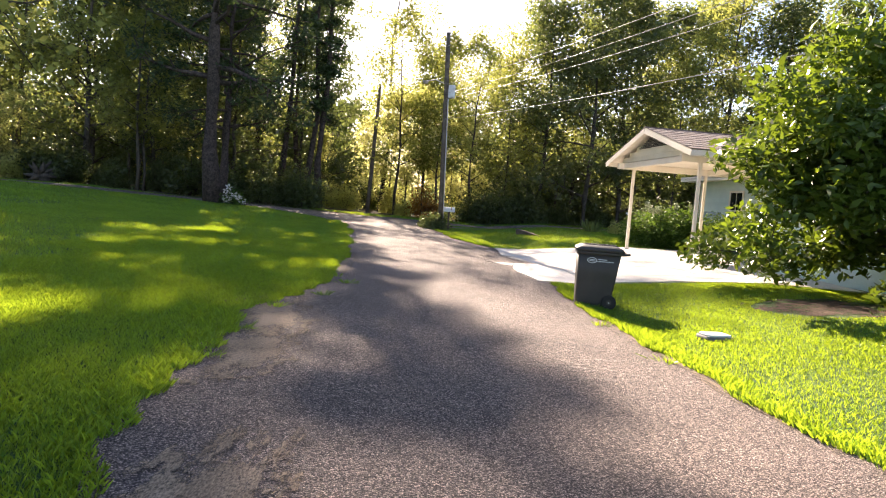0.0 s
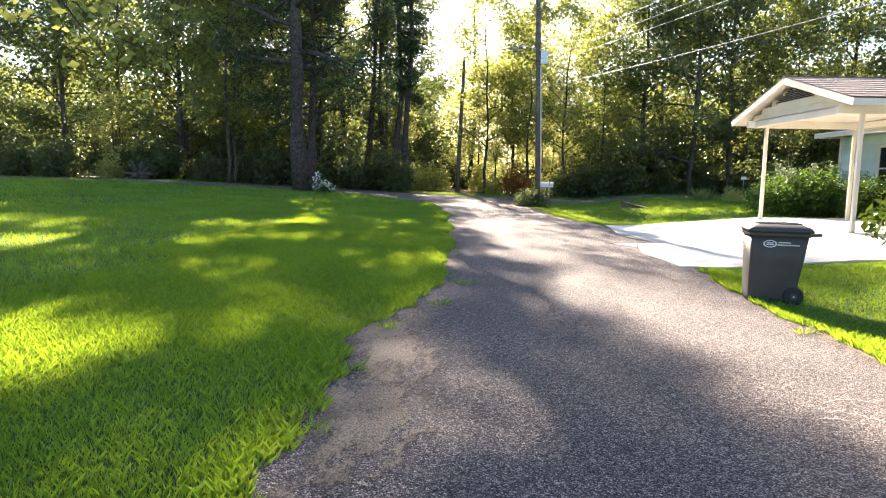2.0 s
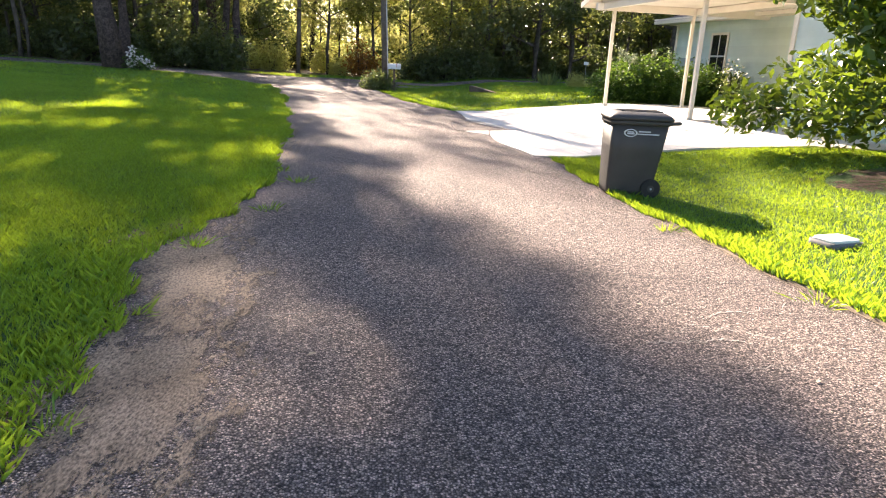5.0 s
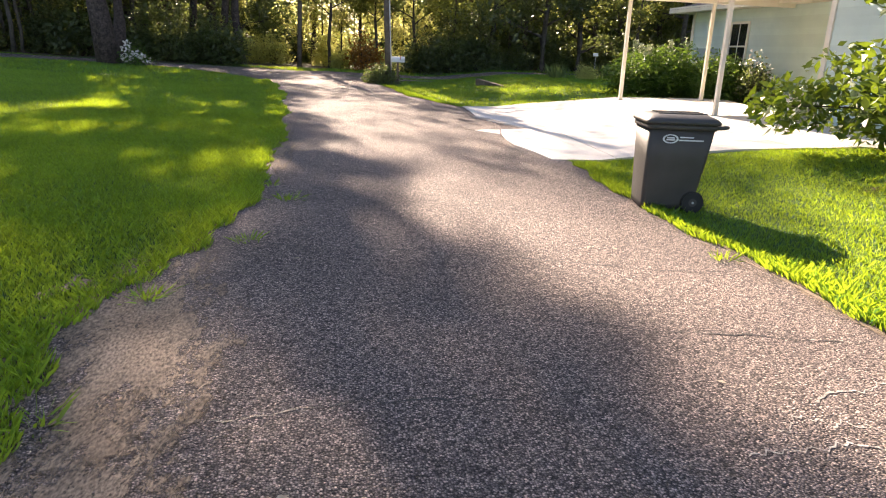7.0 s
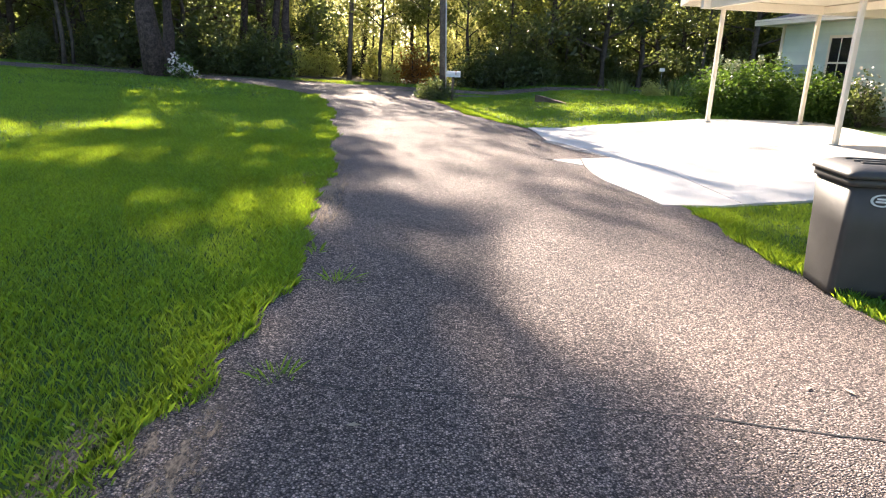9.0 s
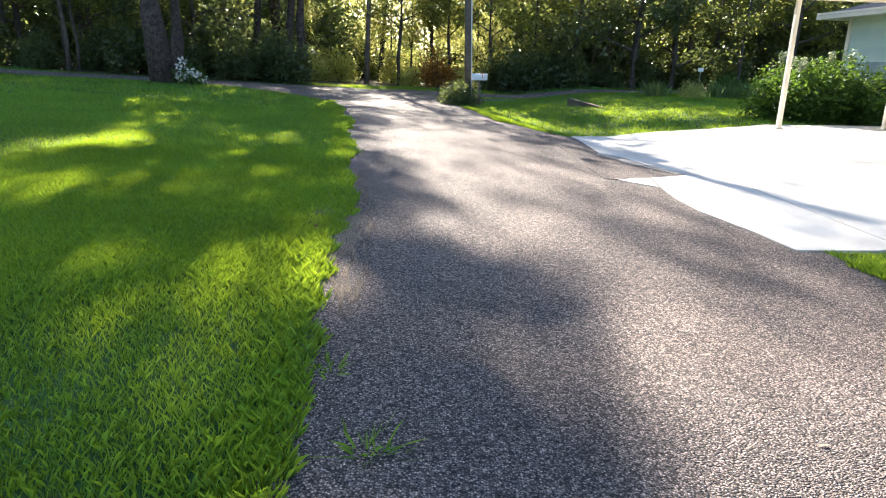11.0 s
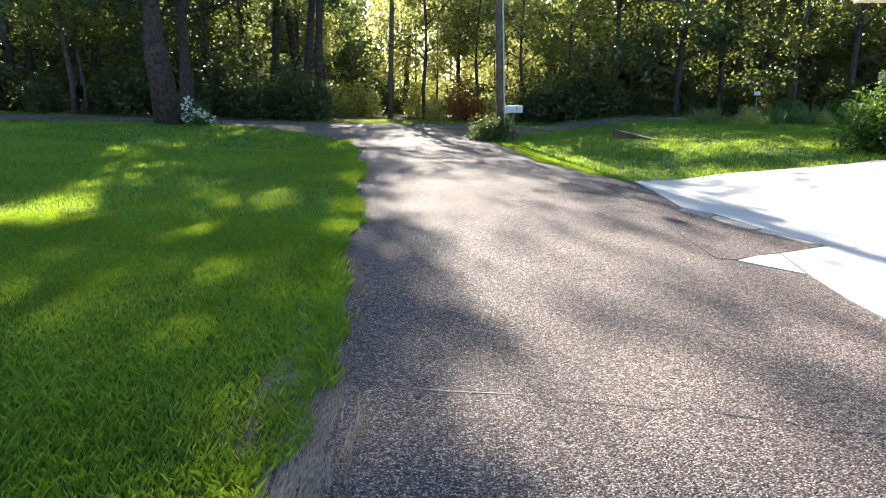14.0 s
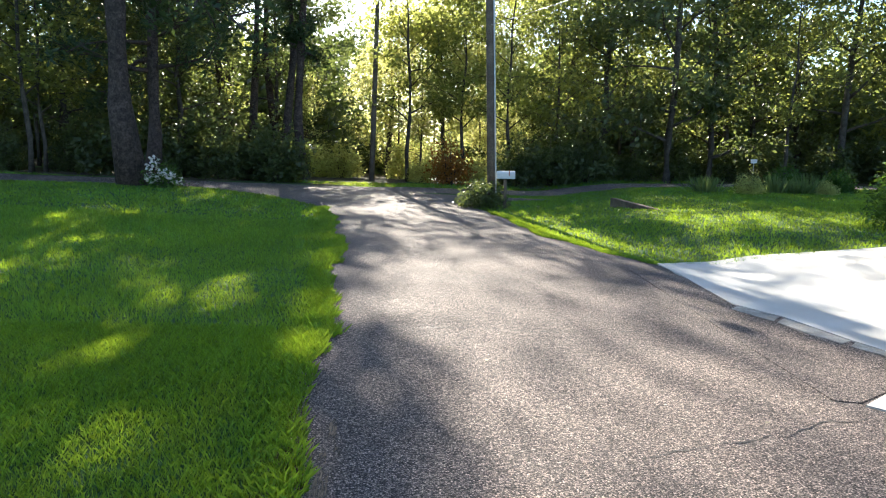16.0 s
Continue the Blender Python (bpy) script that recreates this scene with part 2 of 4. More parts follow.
def box(x0, y0, z0, x1, y1, z1, bevel=0.0, bm=None):
    own = bm is None
    bm = bm or bmesh.new()
    r = bmesh.ops.create_cube(bm, size=1)
    for v in r["verts"]:
        v.co = (x0 + (v.co.x + 0.5) * (x1 - x0), y0 + (v.co.y + 0.5) * (y1 - y0), z0 + (v.co.z + 0.5) * (z1 - z0))
    if bevel:
        es = list({e for v in r["verts"] for e in v.link_edges})
        bmesh.ops.bevel(bm, geom=es, offset=bevel, segments=2, affect="EDGES", clamp_overlap=True)
    return bm


def cyl(r0, r1, depth, m=Matrix(), seg=14, bevel=0.0, bm=None):
    bm = bm or bmesh.new()
    bmesh.ops.create_cone(bm, cap_ends=True, segments=seg, radius1=r0, radius2=r1, depth=depth, matrix=m)
    if bevel:
        bmesh.ops.bevel(bm, geom=[e for e in bm.edges if len(e.link_faces) == 2 and e.calc_face_angle(0) > 1.2], offset=bevel, segments=2, affect="EDGES")
    return bm


def tube(points, radii, seg=8):
    """Vertices and faces of a tube along points."""
    vs, fs = [], []
    for i, p in enumerate(points):
        p = Vector(p)
        d = Vector(points[min(i + 1, len(points) - 1)]) - Vector(points[max(i - 1, 0)])
        q = d.to_track_quat("Z", "Y")
        for k in range(seg):
            a = 2 * math.pi * k / seg
            vs.append(p + q @ Vector((math.cos(a) * radii[i], math.sin(a) * radii[i], 0)))
    for i in range(len(points) - 1):
        for k in range(seg):
            k2 = (k + 1) % seg
            fs.append((i * seg + k, i * seg + k2, (i + 1) * seg + k2, (i + 1) * seg + k))
    fs.append(tuple(range(seg - 1, -1, -1)))
    fs.append(tuple((len(points) - 1) * seg + k for k in range(seg)))
    return vs, fs


def tubes(name, runs, mat, seg=8):
    V, F = [], []
    for pts, rad in runs:
        v, f = tube(pts, rad, seg)
        F += [[i + len(V) for i in q] for q in f]
        V += v
    return mesh_from(name, V, F, mat, True)


def leaves_at(rng, centres, spread, count, size, droop=0.3, slim=0.5, flat=0.0):
    """Corners of pointed leaves scattered round centres; spread may differ in z."""
    c = np.asarray(centres)[rng.integers(0, len(centres), count)]
    spread = np.asarray(spread if np.ndim(spread) else (spread,) * 3)
    off = rng.normal(0, 1, (count, 3))
    off *= (rng.random((count, 1)) ** 0.4) / np.maximum(np.linalg.norm(off, axis=1, keepdims=True), 1e-6) * 1.6
    p = c + off * spread
    a = rng.normal(0, 1, (count, 3))
    a[:, 2] = a[:, 2] * (0.7 - flat * 0.5) - droop
    a /= np.linalg.norm(a, axis=1, keepdims=True)
    up = rng.normal(0, 1, (count, 3))
    up[:, 2] += flat * 3
    b = np.cross(a, up)
    b /= np.maximum(np.linalg.norm(b, axis=1, keepdims=True), 1e-6)
    s = size * (0.6 + 0.8 * rng.random((count, 1)))
    t = np.cross(b, a) * s * 0.12
    return np.stack([p - a * s * 0.5, p + b * s * slim * 0.5 + t, p + a * s * 0.5, p - b * s * slim * 0.5 + t], 1)


def make_tree(name, label, seed, height, radius, base, reach, leaf, count, bark, leafmat, limbs=16, spread=0.75, lean=0.0, top=1.0, slim=0.55, climb=0.45, category="tree", group="woodland trees", droop=0.3, subs=3, taper=0.0, shy=0.0):
    """A tapered, bent trunk, limbs with side limbs, and leaves clustered along their outer ends."""
    rng = np.random.default_rng(seed)
    t = thing(name, Matrix(), label, category, group)
    n = 9
    bend = rng.normal(0, 0.012 * height, (n, 2)).cumsum(0) * 0.6
    bend -= bend[0]
    zs = np.linspace(-0.3, height, n)
    pts = [Vector((bend[i, 0] + lean * zs[i], bend[i, 1], zs[i])) for i in range(n)]
    rad = [radius * (1.0 - 0.9 * (i / (n - 1)) ** 0.9) for i in range(n)]
    rad[0] *= 1.25
    me = tubes("trunk", [(pts, rad)], bark, 12)
    part_mesh("trunk", me, t)
    tips = []
    for k in range(limbs):
        runs = []
        f = base + (1 - base) * ((k + rng.random()) / limbs) ** 0.9
        z = f * height * 0.97
        i = min(int((z + 0.3) / (height + 0.3) * (n - 1)), n - 2)
        u = (z - zs[i]) / (zs[i + 1] - zs[i])
        o = pts[i].lerp(pts[i + 1], u)
        r0 = (rad[i] * (1 - u) + rad[i + 1] * u) * 0.5
        q = (f - base) / max(1 - base, 0.01)
        shape = math.sin(math.pi * min(1.0, 0.18 + 0.8 * q)) ** 0.7 * top + 0.2
        L = reach * shape * (0.75 + 0.5 * rng.random())
        a = k * 2.4 + rng.normal(0, 0.4)
        L *= (1 - taper * q) * (1 - shy * math.cos(a))
        d = Vector((math.cos(a), math.sin(a), climb + 0.5 * q + rng.normal(0, 0.15)))
        d.normalize()
        p, ps = o.copy(), [o.copy()]
        for s in range(4):
            d = (d + Vector(rng.normal(0, 0.16, 3))).normalized()
            p = p + d * L / 4
            ps.append(p.copy())
            if s >= 1:
                tips.append(p.copy())
            if s >= 1 and subs:
                for _ in range(subs - 1):
                    e = (d + Vector(rng.normal(0, 0.7, 3))).normalized()
                    w = p + e * L * 0.3
                    runs.append(([p, (p + w) / 2 + Vector(rng.normal(0, 0.05, 3)), w], [r0 * 0.28, r0 * 0.2, 0.01]))
                    tips.append(w)
        runs.append((ps, [r0, r0 * 0.8, r0 * 0.6, r0 * 0.4, 0.015]))
        part_mesh("limb", tubes("limb", runs, bark, 5), t)
    lv = leaves_at(rng, np.array([tuple(p) for p in tips]), (spread, spread, spread * 0.7), count, leaf, droop, slim)
    part_mesh("crown", fast_mesh("crown", lv, 4, leafmat), t)
    return t


def make_shrub(name, label, seed, w, d, h, leaf, count, mat, category="shrub", group="", stems=9, slim=0.55, flat=0.0, lumps=22):
    """Stems from the ground and lumpy foliage with an uneven outline."""
    rng = np.random.default_rng(seed)
    t = thing(name, Matrix(), label, category, group)
    tips = []
    for k in range(lumps):
        a, r = k * 2.4, math.sqrt((k + 0.5) / lumps)
        z = h * (0.88 * math.sqrt(max(0.0, 1 - r * r * 0.8)) * (0.6 + 0.5 * rng.random()))
        p = Vector((w * r * math.cos(a) * 0.85, d * r * math.sin(a) * 0.85, z))
        tips.append(p)
        tips.append(Vector((p.x * 0.97, p.y * 0.97, z * 0.6)))
        tips.append(Vector((p.x * 0.93, p.y * 0.93, z * 0.28)))
        if k < stems:
            o = Vector((p.x * 0.2, p.y * 0.2, -0.05))
            part_mesh("stem", tubes("stem", [([o, o.lerp(p, 0.5) + Vector(rng.normal(0, 0.05, 3)), p], [0.015 * h + 0.008, 0.012 * h, 0.006])], M_BARK, 5), t)
    sp = 0.24 * (w + d) / 2 + 0.05
    lv = leaves_at(rng, np.array([tuple(p) for p in tips]), (sp, sp, min(sp, h * 0.22)), count, leaf, 0.1, slim, flat)
    lv[:, :, 2] = np.maximum(lv[:, :, 2], 0.005)
    part_mesh("foliage", fast_mesh("foliage", lv, 4, mat), t)
    return t


# ---------- ground ----------


def lift(x, y):
    """Height of the ground: a slight cross fall over the drive, banks rising on both sides."""
    x, y = np.asarray(x, float), np.asarray(y, float)
    return (-0.006 * np.clip(y, -30, 20) - 0.035 * np.clip(x, -4, 2) + 0.1 * (np.clip(x, 3, 7) - 3) + 0.04 * np.clip(-6 - x, 0, 18))


def at(x, y, turn=0.0, s=1.0, dz=0.0):
    return pose(x, y, float(lift(x, y)) + dz, 0, 0, turn) @ Matrix.Scale(s, 4)


def left_edge(y):
    """Lawn edge on the left of the drive."""
    y = np.asarray(y, float)
    base = np.interp(y, [-20, 2, 4, 7.5, 9, 12, 17, 22, 26, 34, 38, 41], [-1.2, -1.3, -1.9, -2.35, -2.05, -2.1, -2.6, -3.35, -3.9, -5.7, -8.5, -14])
    return base + 0.07 * np.sin(y * 1.3) + 0.04 * np.sin(y * 3.7 + 1) * np.sin(y * 0.9) + 0.03 * np.sin(y * 9.1 + 2 * np.sin(y))


def right_edge(y):
    y = np.asarray(y, float)
    base = np.interp(y, [-20, 4, 7, 11, 14.5, 18, 25, 29, 33, 36, 40, 43], [3.2, 3.05, 2.75, 2.4, 2.45, 2.2, 1.95, 0.3, -0.2, -1.0, 0.2, 3.0])
    return base + 0.05 * np.sin(y * 2.7 + 2) + 0.03 * np.sin(y * 6.1)


def cross_near(x):
    """Near edge of the lane beyond the lawns."""
    return 41.5 + 0.33 * np.clip(np.asarray(x, float) + 8, -17, 20)


def sheet(name, xs, ys, mat, label, category, dz=0.0, wave=0.0):
    X, Y = np.meshgrid(xs, ys)
    Z = lift(X, Y) + dz
    n = len(xs)
    fs = [(j * n + i, j * n + i + 1, (j + 1) * n + i + 1, (j + 1) * n + i) for j in range(len(ys) - 1) for i in range(n - 1)]
    ob = new(name, mesh_from(name, np.stack([X, Y, Z], -1).reshape(-1, 3), fs, mat, True))
    return tagged(ob, label, category, kind="structure")


gx = np.concatenate([[-900, -400, -150, -80], np.arange(-50, 50.1, 1.0), [80, 150, 400, 900]])
gy = np.concatenate([[-900, -300, -100, -50], np.arange(-25, 90.1, 1.0), [130, 250, 500, 1200]])
sheet("ground", gx, gy, M_SOIL, "mown green lawn and soil reaching into the woods", "ground")


def strip(name, lo, hi, ys, cols, mat, dz, label, category):
    """A sheet between two edge curves."""
    u = np.linspace(0, 1, cols)
    X = lo[:, None] * (1 - u) + hi[:, None] * u
    Y = np.repeat(ys[:, None], cols, 1)
    Z = lift(X, Y) + dz
    fs = [(j * cols + i, j * cols + i + 1, (j + 1) * cols + i + 1, (j + 1) * cols + i) for j in range(len(ys) - 1) for i in range(cols - 1)]
    ob = new(name, mesh_from(name, np.stack([X, Y, Z], -1).reshape(-1, 3), fs, mat, True))
    return tagged(ob, label, category, kind="structure")


ys = np.arange(-18, 42.6, 0.12)
strip("road", left_edge(ys), right_edge(ys), ys, 14, M_ASPHALT, 0.022, "worn grey chip-seal drive with ragged grassy edges", "road")

# lane crossing beyond, and woodland floor
lx = np.arange(-70, 60.1, 1.0)
lv_, lf_ = [], []
for i, x in enumerate(lx):
    for k in range(5):
        y = float(cross_near(x)) + k * 1.12 + 0.12 * math.sin(x * 1.7)
        lv_.append((x, y, float(lift(x, y)) + 0.016))
lf_ = [(i * 5 + k, (i + 1) * 5 + k, (i + 1) * 5 + k + 1, i * 5 + k + 1) for i in range(len(lx) - 1) for k in range(4)]
tagged(new("lane", mesh_from("lane", lv_, lf_, M_ASPHALT, True)), "pale grey lane crossing in front of the woods", "road", kind="structure")
fx = np.arange(-80, 75, 3.0)
fv = [(x, float(cross_near(x)) + (5.6 if k == 0 else 5.6 + k * 16) + (0.8 * math.sin(x) if k == 0 else 0), float(lift(x, 40)) + 0.012) for x in fx for k in range(4)]
ff = [(i * 4 + k, (i + 1) * 4 + k, (i + 1) * 4 + k + 1, i * 4 + k + 1) for i in range(len(fx) - 1) for k in range(3)]
tagged(new("forest_floor", mesh_from("forest_floor", fv, ff, M_FLOOR)), "brown leaf litter under the woodland trees", "ground", kind="structure")


def ragged(mat):
    """Lets a patch thin out raggedly towards its rim."""
    n, l = mat.node_tree.nodes, mat.node_tree.links
    co = n.new("ShaderNodeTexCoord")
    grad = n.new("ShaderNodeTexGradient")
    grad.gradient_type = "SPHERICAL"
    l.new(co.outputs["Object"], grad.inputs["Vector"])
    tex = n.new("ShaderNodeTexNoise")
    tex.inputs["Scale"].default_value, tex.inputs["Detail"].default_value, tex.inputs["Roughness"].default_value = 4.0, 12, 0.75
    l.new(co.outputs["Object"], tex.inputs["Vector"])
    add = n.new("ShaderNodeMath")
    add.operation = "MULTIPLY_ADD"
    add.inputs[1].default_value = 4.0
    l.new(tex.outputs["Fac"], add.inputs[0])
    l.new(grad.outputs["Fac"], add.inputs[2])
    ran = n.new("ShaderNodeMapRange")
    ran.inputs["From Min"].default_value, ran.inputs["From Max"].default_value = 2.3, 2.55
    ran.inputs["To Max"].default_value = 0.85
    l.new(add.outputs[0], ran.inputs["Value"])
    edge = n.new("ShaderNodeMath")
    edge.operation = "MULTIPLY"
    lim = n.new("ShaderNodeMapRange")
    lim.inputs["From Max"].default_value = 0.15
    l.new(grad.outputs["Fac"], lim.inputs["Value"])
    l.new(ran.outputs["Result"], edge.inputs[0])
    l.new(lim.outputs["Result"], edge.inputs[1])
    clear = n.new("ShaderNodeBsdfTransparent")
    mix = n.new("ShaderNodeMixShader")
    l.new(edge.outputs[0], mix.inputs["Fac"])
    l.new(clear.outputs[0], mix.inputs[1])
    l.new(n["Principled BSDF"].outputs[0], mix.inputs[2])
    l.new(mix.outputs[0], n["Material Output"].inputs["Surface"])


ragged(M_DIRT)
ragged(M_MULCH)


def blob_patch(name, x, y, rx, ry, mat, dz, label, category, turn=0.0):
    """A patch of a material lying on the ground, one unit in radius before scaling."""
    m = pose(x, y, 0, 0, 0, turn) @ Matrix.Diagonal((rx, ry, 1, 1))
    vs, fs, n = [], [], 17
    for j in range(n):
        for i in range(n):
            u, v = i / (n - 1) * 2 - 1, j / (n - 1) * 2 - 1
            w = m @ Vector((u, v, 0))
            vs.append((u, v, float(lift(w.x, w.y)) + dz))
    fs = [(j * n + i, j * n + i + 1, (j + 1) * n + i + 1, (j + 1) * n + i) for j in range(n - 1) for i in range(n - 1)]
    ob = new(name, mesh_from(name, vs, fs, mat))
    ob.matrix_world = m
    return tagged(ob, label, category, kind="structure")


DRY = "pale dry dirt washed over the edge of the drive"
blob_patch("dirt_patch", -2.0, 7.5, 0.75, 1.7, M_DIRT, 0.028, DRY, "ground", 6)
blob_patch("dirt_patch", -1.7, 5.7, 0.6, 1.3, M_DIRT, 0.032, DRY, "ground", -4)
blob_patch("dirt_patch", -1.0, 2.6, 0.6, 1.6, M_DIRT, 0.036, DRY, "ground", 0)
blob_patch("dirt_patch", 2.65, 8.0, 0.25, 4.0, M_DIRT, 0.030, DRY, "ground", 5)
blob_patch("dirt_patch", -2.35, 15.0, 0.4, 3.5, M_DIRT, 0.028, DRY, "ground", 6)
blob_patch("mulch_bed", 6.6, 10.9, 1.9, 1.5, M_MULCH, 0.012, "dark mulch bed under the broad-leaved tree", "ground")

# ---------- concrete apron ----------
# joints across and along; the slabs are separate pieces
apron = thing("pavement", Matrix(), "sunlit pale concrete parking apron with open joints", "pavement", kind="structure")


def slab(corners, top=0.035):
    """A slab over a plan outline, following the fall of the ground."""
    bm = bmesh.new()
    lo = [bm.verts.new((x, y, -0.1)) for x, y in corners]
    hi = [bm.verts.new((x, y, top)) for x, y in corners]
    bm.faces.new(hi)
    bm.faces.new(lo[::-1])
    n = len(corners)
    for i in range(n):
        bm.faces.new((lo[i], lo[(i + 1) % n], hi[(i + 1) % n], hi[i]))
    bmesh.ops.bevel(bm, geom=[e for e in bm.edges if len(e.link_faces) == 2 and e.calc_face_angle(0) > 1.0], offset=0.008, segments=1, affect="EDGES")
    for x in (2.0, 3.0, 5.0, 7.0, 8.5):
        bmesh.ops.bisect_plane(bm, geom=bm.verts[:] + bm.edges[:] + bm.faces[:], plane_co=(x, 0, 0), plane_no=(1, 0, 0))
    bmesh.ops.bisect_plane(bm, geom=bm.verts[:] + bm.edges[:] + bm.faces[:], plane_co=(0, 20, 0), plane_no=(0, 1, 0))
    for v in bm.verts:
        v.co.z += float(lift(v.co.x, v.co.y))
    bmesh.ops.recalc_face_normals(bm, faces=bm.faces)
    return bm


for outline in (
        [(1.40, 18.66), (1.89, 18.20), (2.03, 19.08), (1.72, 18.93)],
        [(1.92, 18.17), (1.84, 17.3), (1.86, 16.5), (2.08, 15.45), (2.16, 14.72), (3.28, 14.82), (3.27, 19.35), (2.78, 19.5), (2.06, 19.11)],
        [(3.295, 14.82), (5.3, 14.75), (6.2, 14.4), (6.2, 19.6), (3.285, 19.36)],
        [(2.80, 19.52), (3.28, 19.375), (6.2, 19.615), (6.3, 25.75), (3.8, 26.0), (1.9, 25.4), (1.95, 24.2), (1.9, 22.2), (2.22, 21.6), (2.44, 20.6)],
        [(6.215, 14.39), (7.0, 14.05), (8.85, 13.62), (9.7, 19.8), (6.215, 19.6)],
        [(6.215, 19.615), (9.7, 19.815), (11.1, 26.6), (6.315, 25.75)]):
    part("slab", slab(outline), M_CONCRETE, apron)
# broken pieces along the edge of the far slab
for outline in (
        [(2.62, 19.62), (2.76, 19.58), (2.44, 20.5), (2.30, 20.35)],
        [(2.27, 20.45), (2.42, 20.56), (2.20, 21.5), (2.02, 21.3), (2.12, 20.8)],
        [(2.0, 21.35), (2.17, 21.56), (1.9, 22.1), (1.75, 21.9)]):
    part("slab_fragment", slab(outline, 0.036), M_CRACKED, apron, "cracked weathered edge piece of concrete")
part("slab", slab([(8.85, 13.6), (9.0, 12.0), (10.2, 12.0), (10.2, 13.6)], 0.03), M_CONCRETE, apron)

# ---------- house and carport ----------
HOUSE = pose(7.1, 22.2, 0.21, 0, 0, 5.7)      # local x runs into the plot, local y along the front


def boards(parent, x, y0, y1, z0, z1, step, mat, name="clapboard", clip=None):
    """Lapped boards on a wall that faces -x."""
    z = z0
    while z < z1 - 0.02:
        top = min(z + step, z1)
        ya, yb = (y0, y1) if clip is None else clip(z, top)
        if yb - ya > 0.05:
            bm = bmesh.new()
            prof = [(0.0, z), (-0.022, z), (-0.006, top), (0.0, top)]
            a = [bm.verts.new((x + px, ya, pz)) for px, pz in prof]
            b = [bm.verts.new((x + px, yb, pz)) for px, pz in prof]
            bm.faces.new(a)
            bm.faces.new(b[::-1])
            for i in range(4):
                bm.faces.new((a[i], b[i], b[(i + 1) % 4], a[(i + 1) % 4]))
            part(name, bm, mat, parent)
        z += step


def slope_panel(x0, x1, ya, za, yb, zb, thick):
    """A sloping plank from (ya, za) to (yb, zb), running along x."""
    bm = bmesh.new()
    d = Vector((0, yb - ya, zb - za)).normalized()
    nrm = Vector((0, -d.z, d.y))
    if nrm.z < 0:
        nrm = -nrm
    vs = []
    for x in (x0, x1):
        for y, z in ((ya, za), (yb, zb)):
            for s in (0, thick):
                vs.append(bm.verts.new(Vector((x, y, z)) + nrm * s))
    bmesh.ops.convex_hull(bm, input=vs)
    return bm


def build_carport():
    c = thing("carport", HOUSE, "cream-painted open carport with gable roof on thin posts", "carport")
    ridge, eave, half, x0, x1 = 4.15, 3.1, 3.5, -0.75, 5.6
    for x, y in ((0, 2.6), (0, -2.6), (2.9, 2.75), (4.7, -2.6)):
        p = part("post", box(x - 0.05, y - 0.05, -0.06, x + 0.05, y + 0.05, eave - 0.08, 0.008), M_WHITE, c)
        part("base_plate", box(x - 0.08, y - 0.08, 0.035, x + 0.08, y + 0.08, 0.055), M_METAL, p)
    for y in (-2.6, 2.6):
        part("beam", box(x0 + 0.12, y - 0.08, eave - 0.1, x1, y + 0.08, eave + 0.12, 0.006), M_WHITE, c)
    for x in (-0.36, 2.9):
        part("tie_beam", box(x - 0.07, -2.51, eave - 0.08, x + 0.07, 2.51, eave + 0.10, 0.006), M_WHITE, c)
    part("soffit", box(-0.28, -half + 0.1, eave + 0.125, x1, half - 0.1, eave + 0.145), M_WHITE, c)
    rows = 9
    for side in (-1, 1):
        part("deck", slope_panel(x0, x1, side * half, eave + 0.15, side * 0.02, ridge + 0.05, 0.03), M_WHITE, c)
        for r in range(rows):
            f0, f1 = r / rows, (r + 1.25) / rows
            f1 = min(f1, 1.0)
            ya, yb = side * (half + 0.04) * (1 - f0), side * (half + 0.04) * (1 - f1)
            za, zb = eave + 0.19 + (ridge - eave - 0.1) * f0 + 0.016, eave + 0.19 + (ridge - eave - 0.1) * f1
            n = 7
            for k in range(n):
                w = (x1 - x0 + 0.06) / n
                part("shingle_course", slope_panel(x0 - 0.03 + w * k, x0 - 0.03 + w * (k + 1) - 0.004, ya, za, yb, zb, 0.012), M_SHINGLE, c)
        part("rake_board", slope_panel(x0 - 0.035, x0 - 0.005, side * (half + 0.02), eave + 0.0, side * 0.0, ridge - 0.1, 0.17), M_WHITE, c)
        part("fascia", box(x0, min(side * half, side * (half - 0.03)), eave + 0.02, x1, max(side * half, side * (half - 0.03)), eave + 0.16), M_WHITE, c)
    part("ridge_cap", box(x0 - 0.03, -0.09, ridge + 0.085, x1, 0.09, ridge + 0.125, 0.01), M_SHINGLE, c)
    g0 = eave + 0.15

    def clip(z, top):
        w = max(0.0, (ridge - 0.05 - top) / (ridge - 0.05 - eave - 0.1)) * (half - 0.1)
        return -w, w
    part("gable_backing", slope_panel(-0.36, -0.34, -0.01, g0, 0.01, ridge - 0.1, 0.3), M_WHITE, c)
    boards(c, -0.42, 0, 0, eave + 0.12, ridge - 0.08, 0.17, M_GABLE, "gable_board", clip)
    vent = part("gable_vent", box(-0.465, -0.03, 3.62, -0.445, 0.03, ridge - 0.12), M_WHITE, c)
    for k in range(7):
        z = 3.62 + k * 0.05
        w = (ridge - 0.12 - z) / 0.4 * 1.05
        w = min(w, 1.1)
        part("slat", slope_panel(-0.47, -0.435, -w, z, w, z + 0.001, 0.03), M_DARK, vent)
    return c


build_carport()


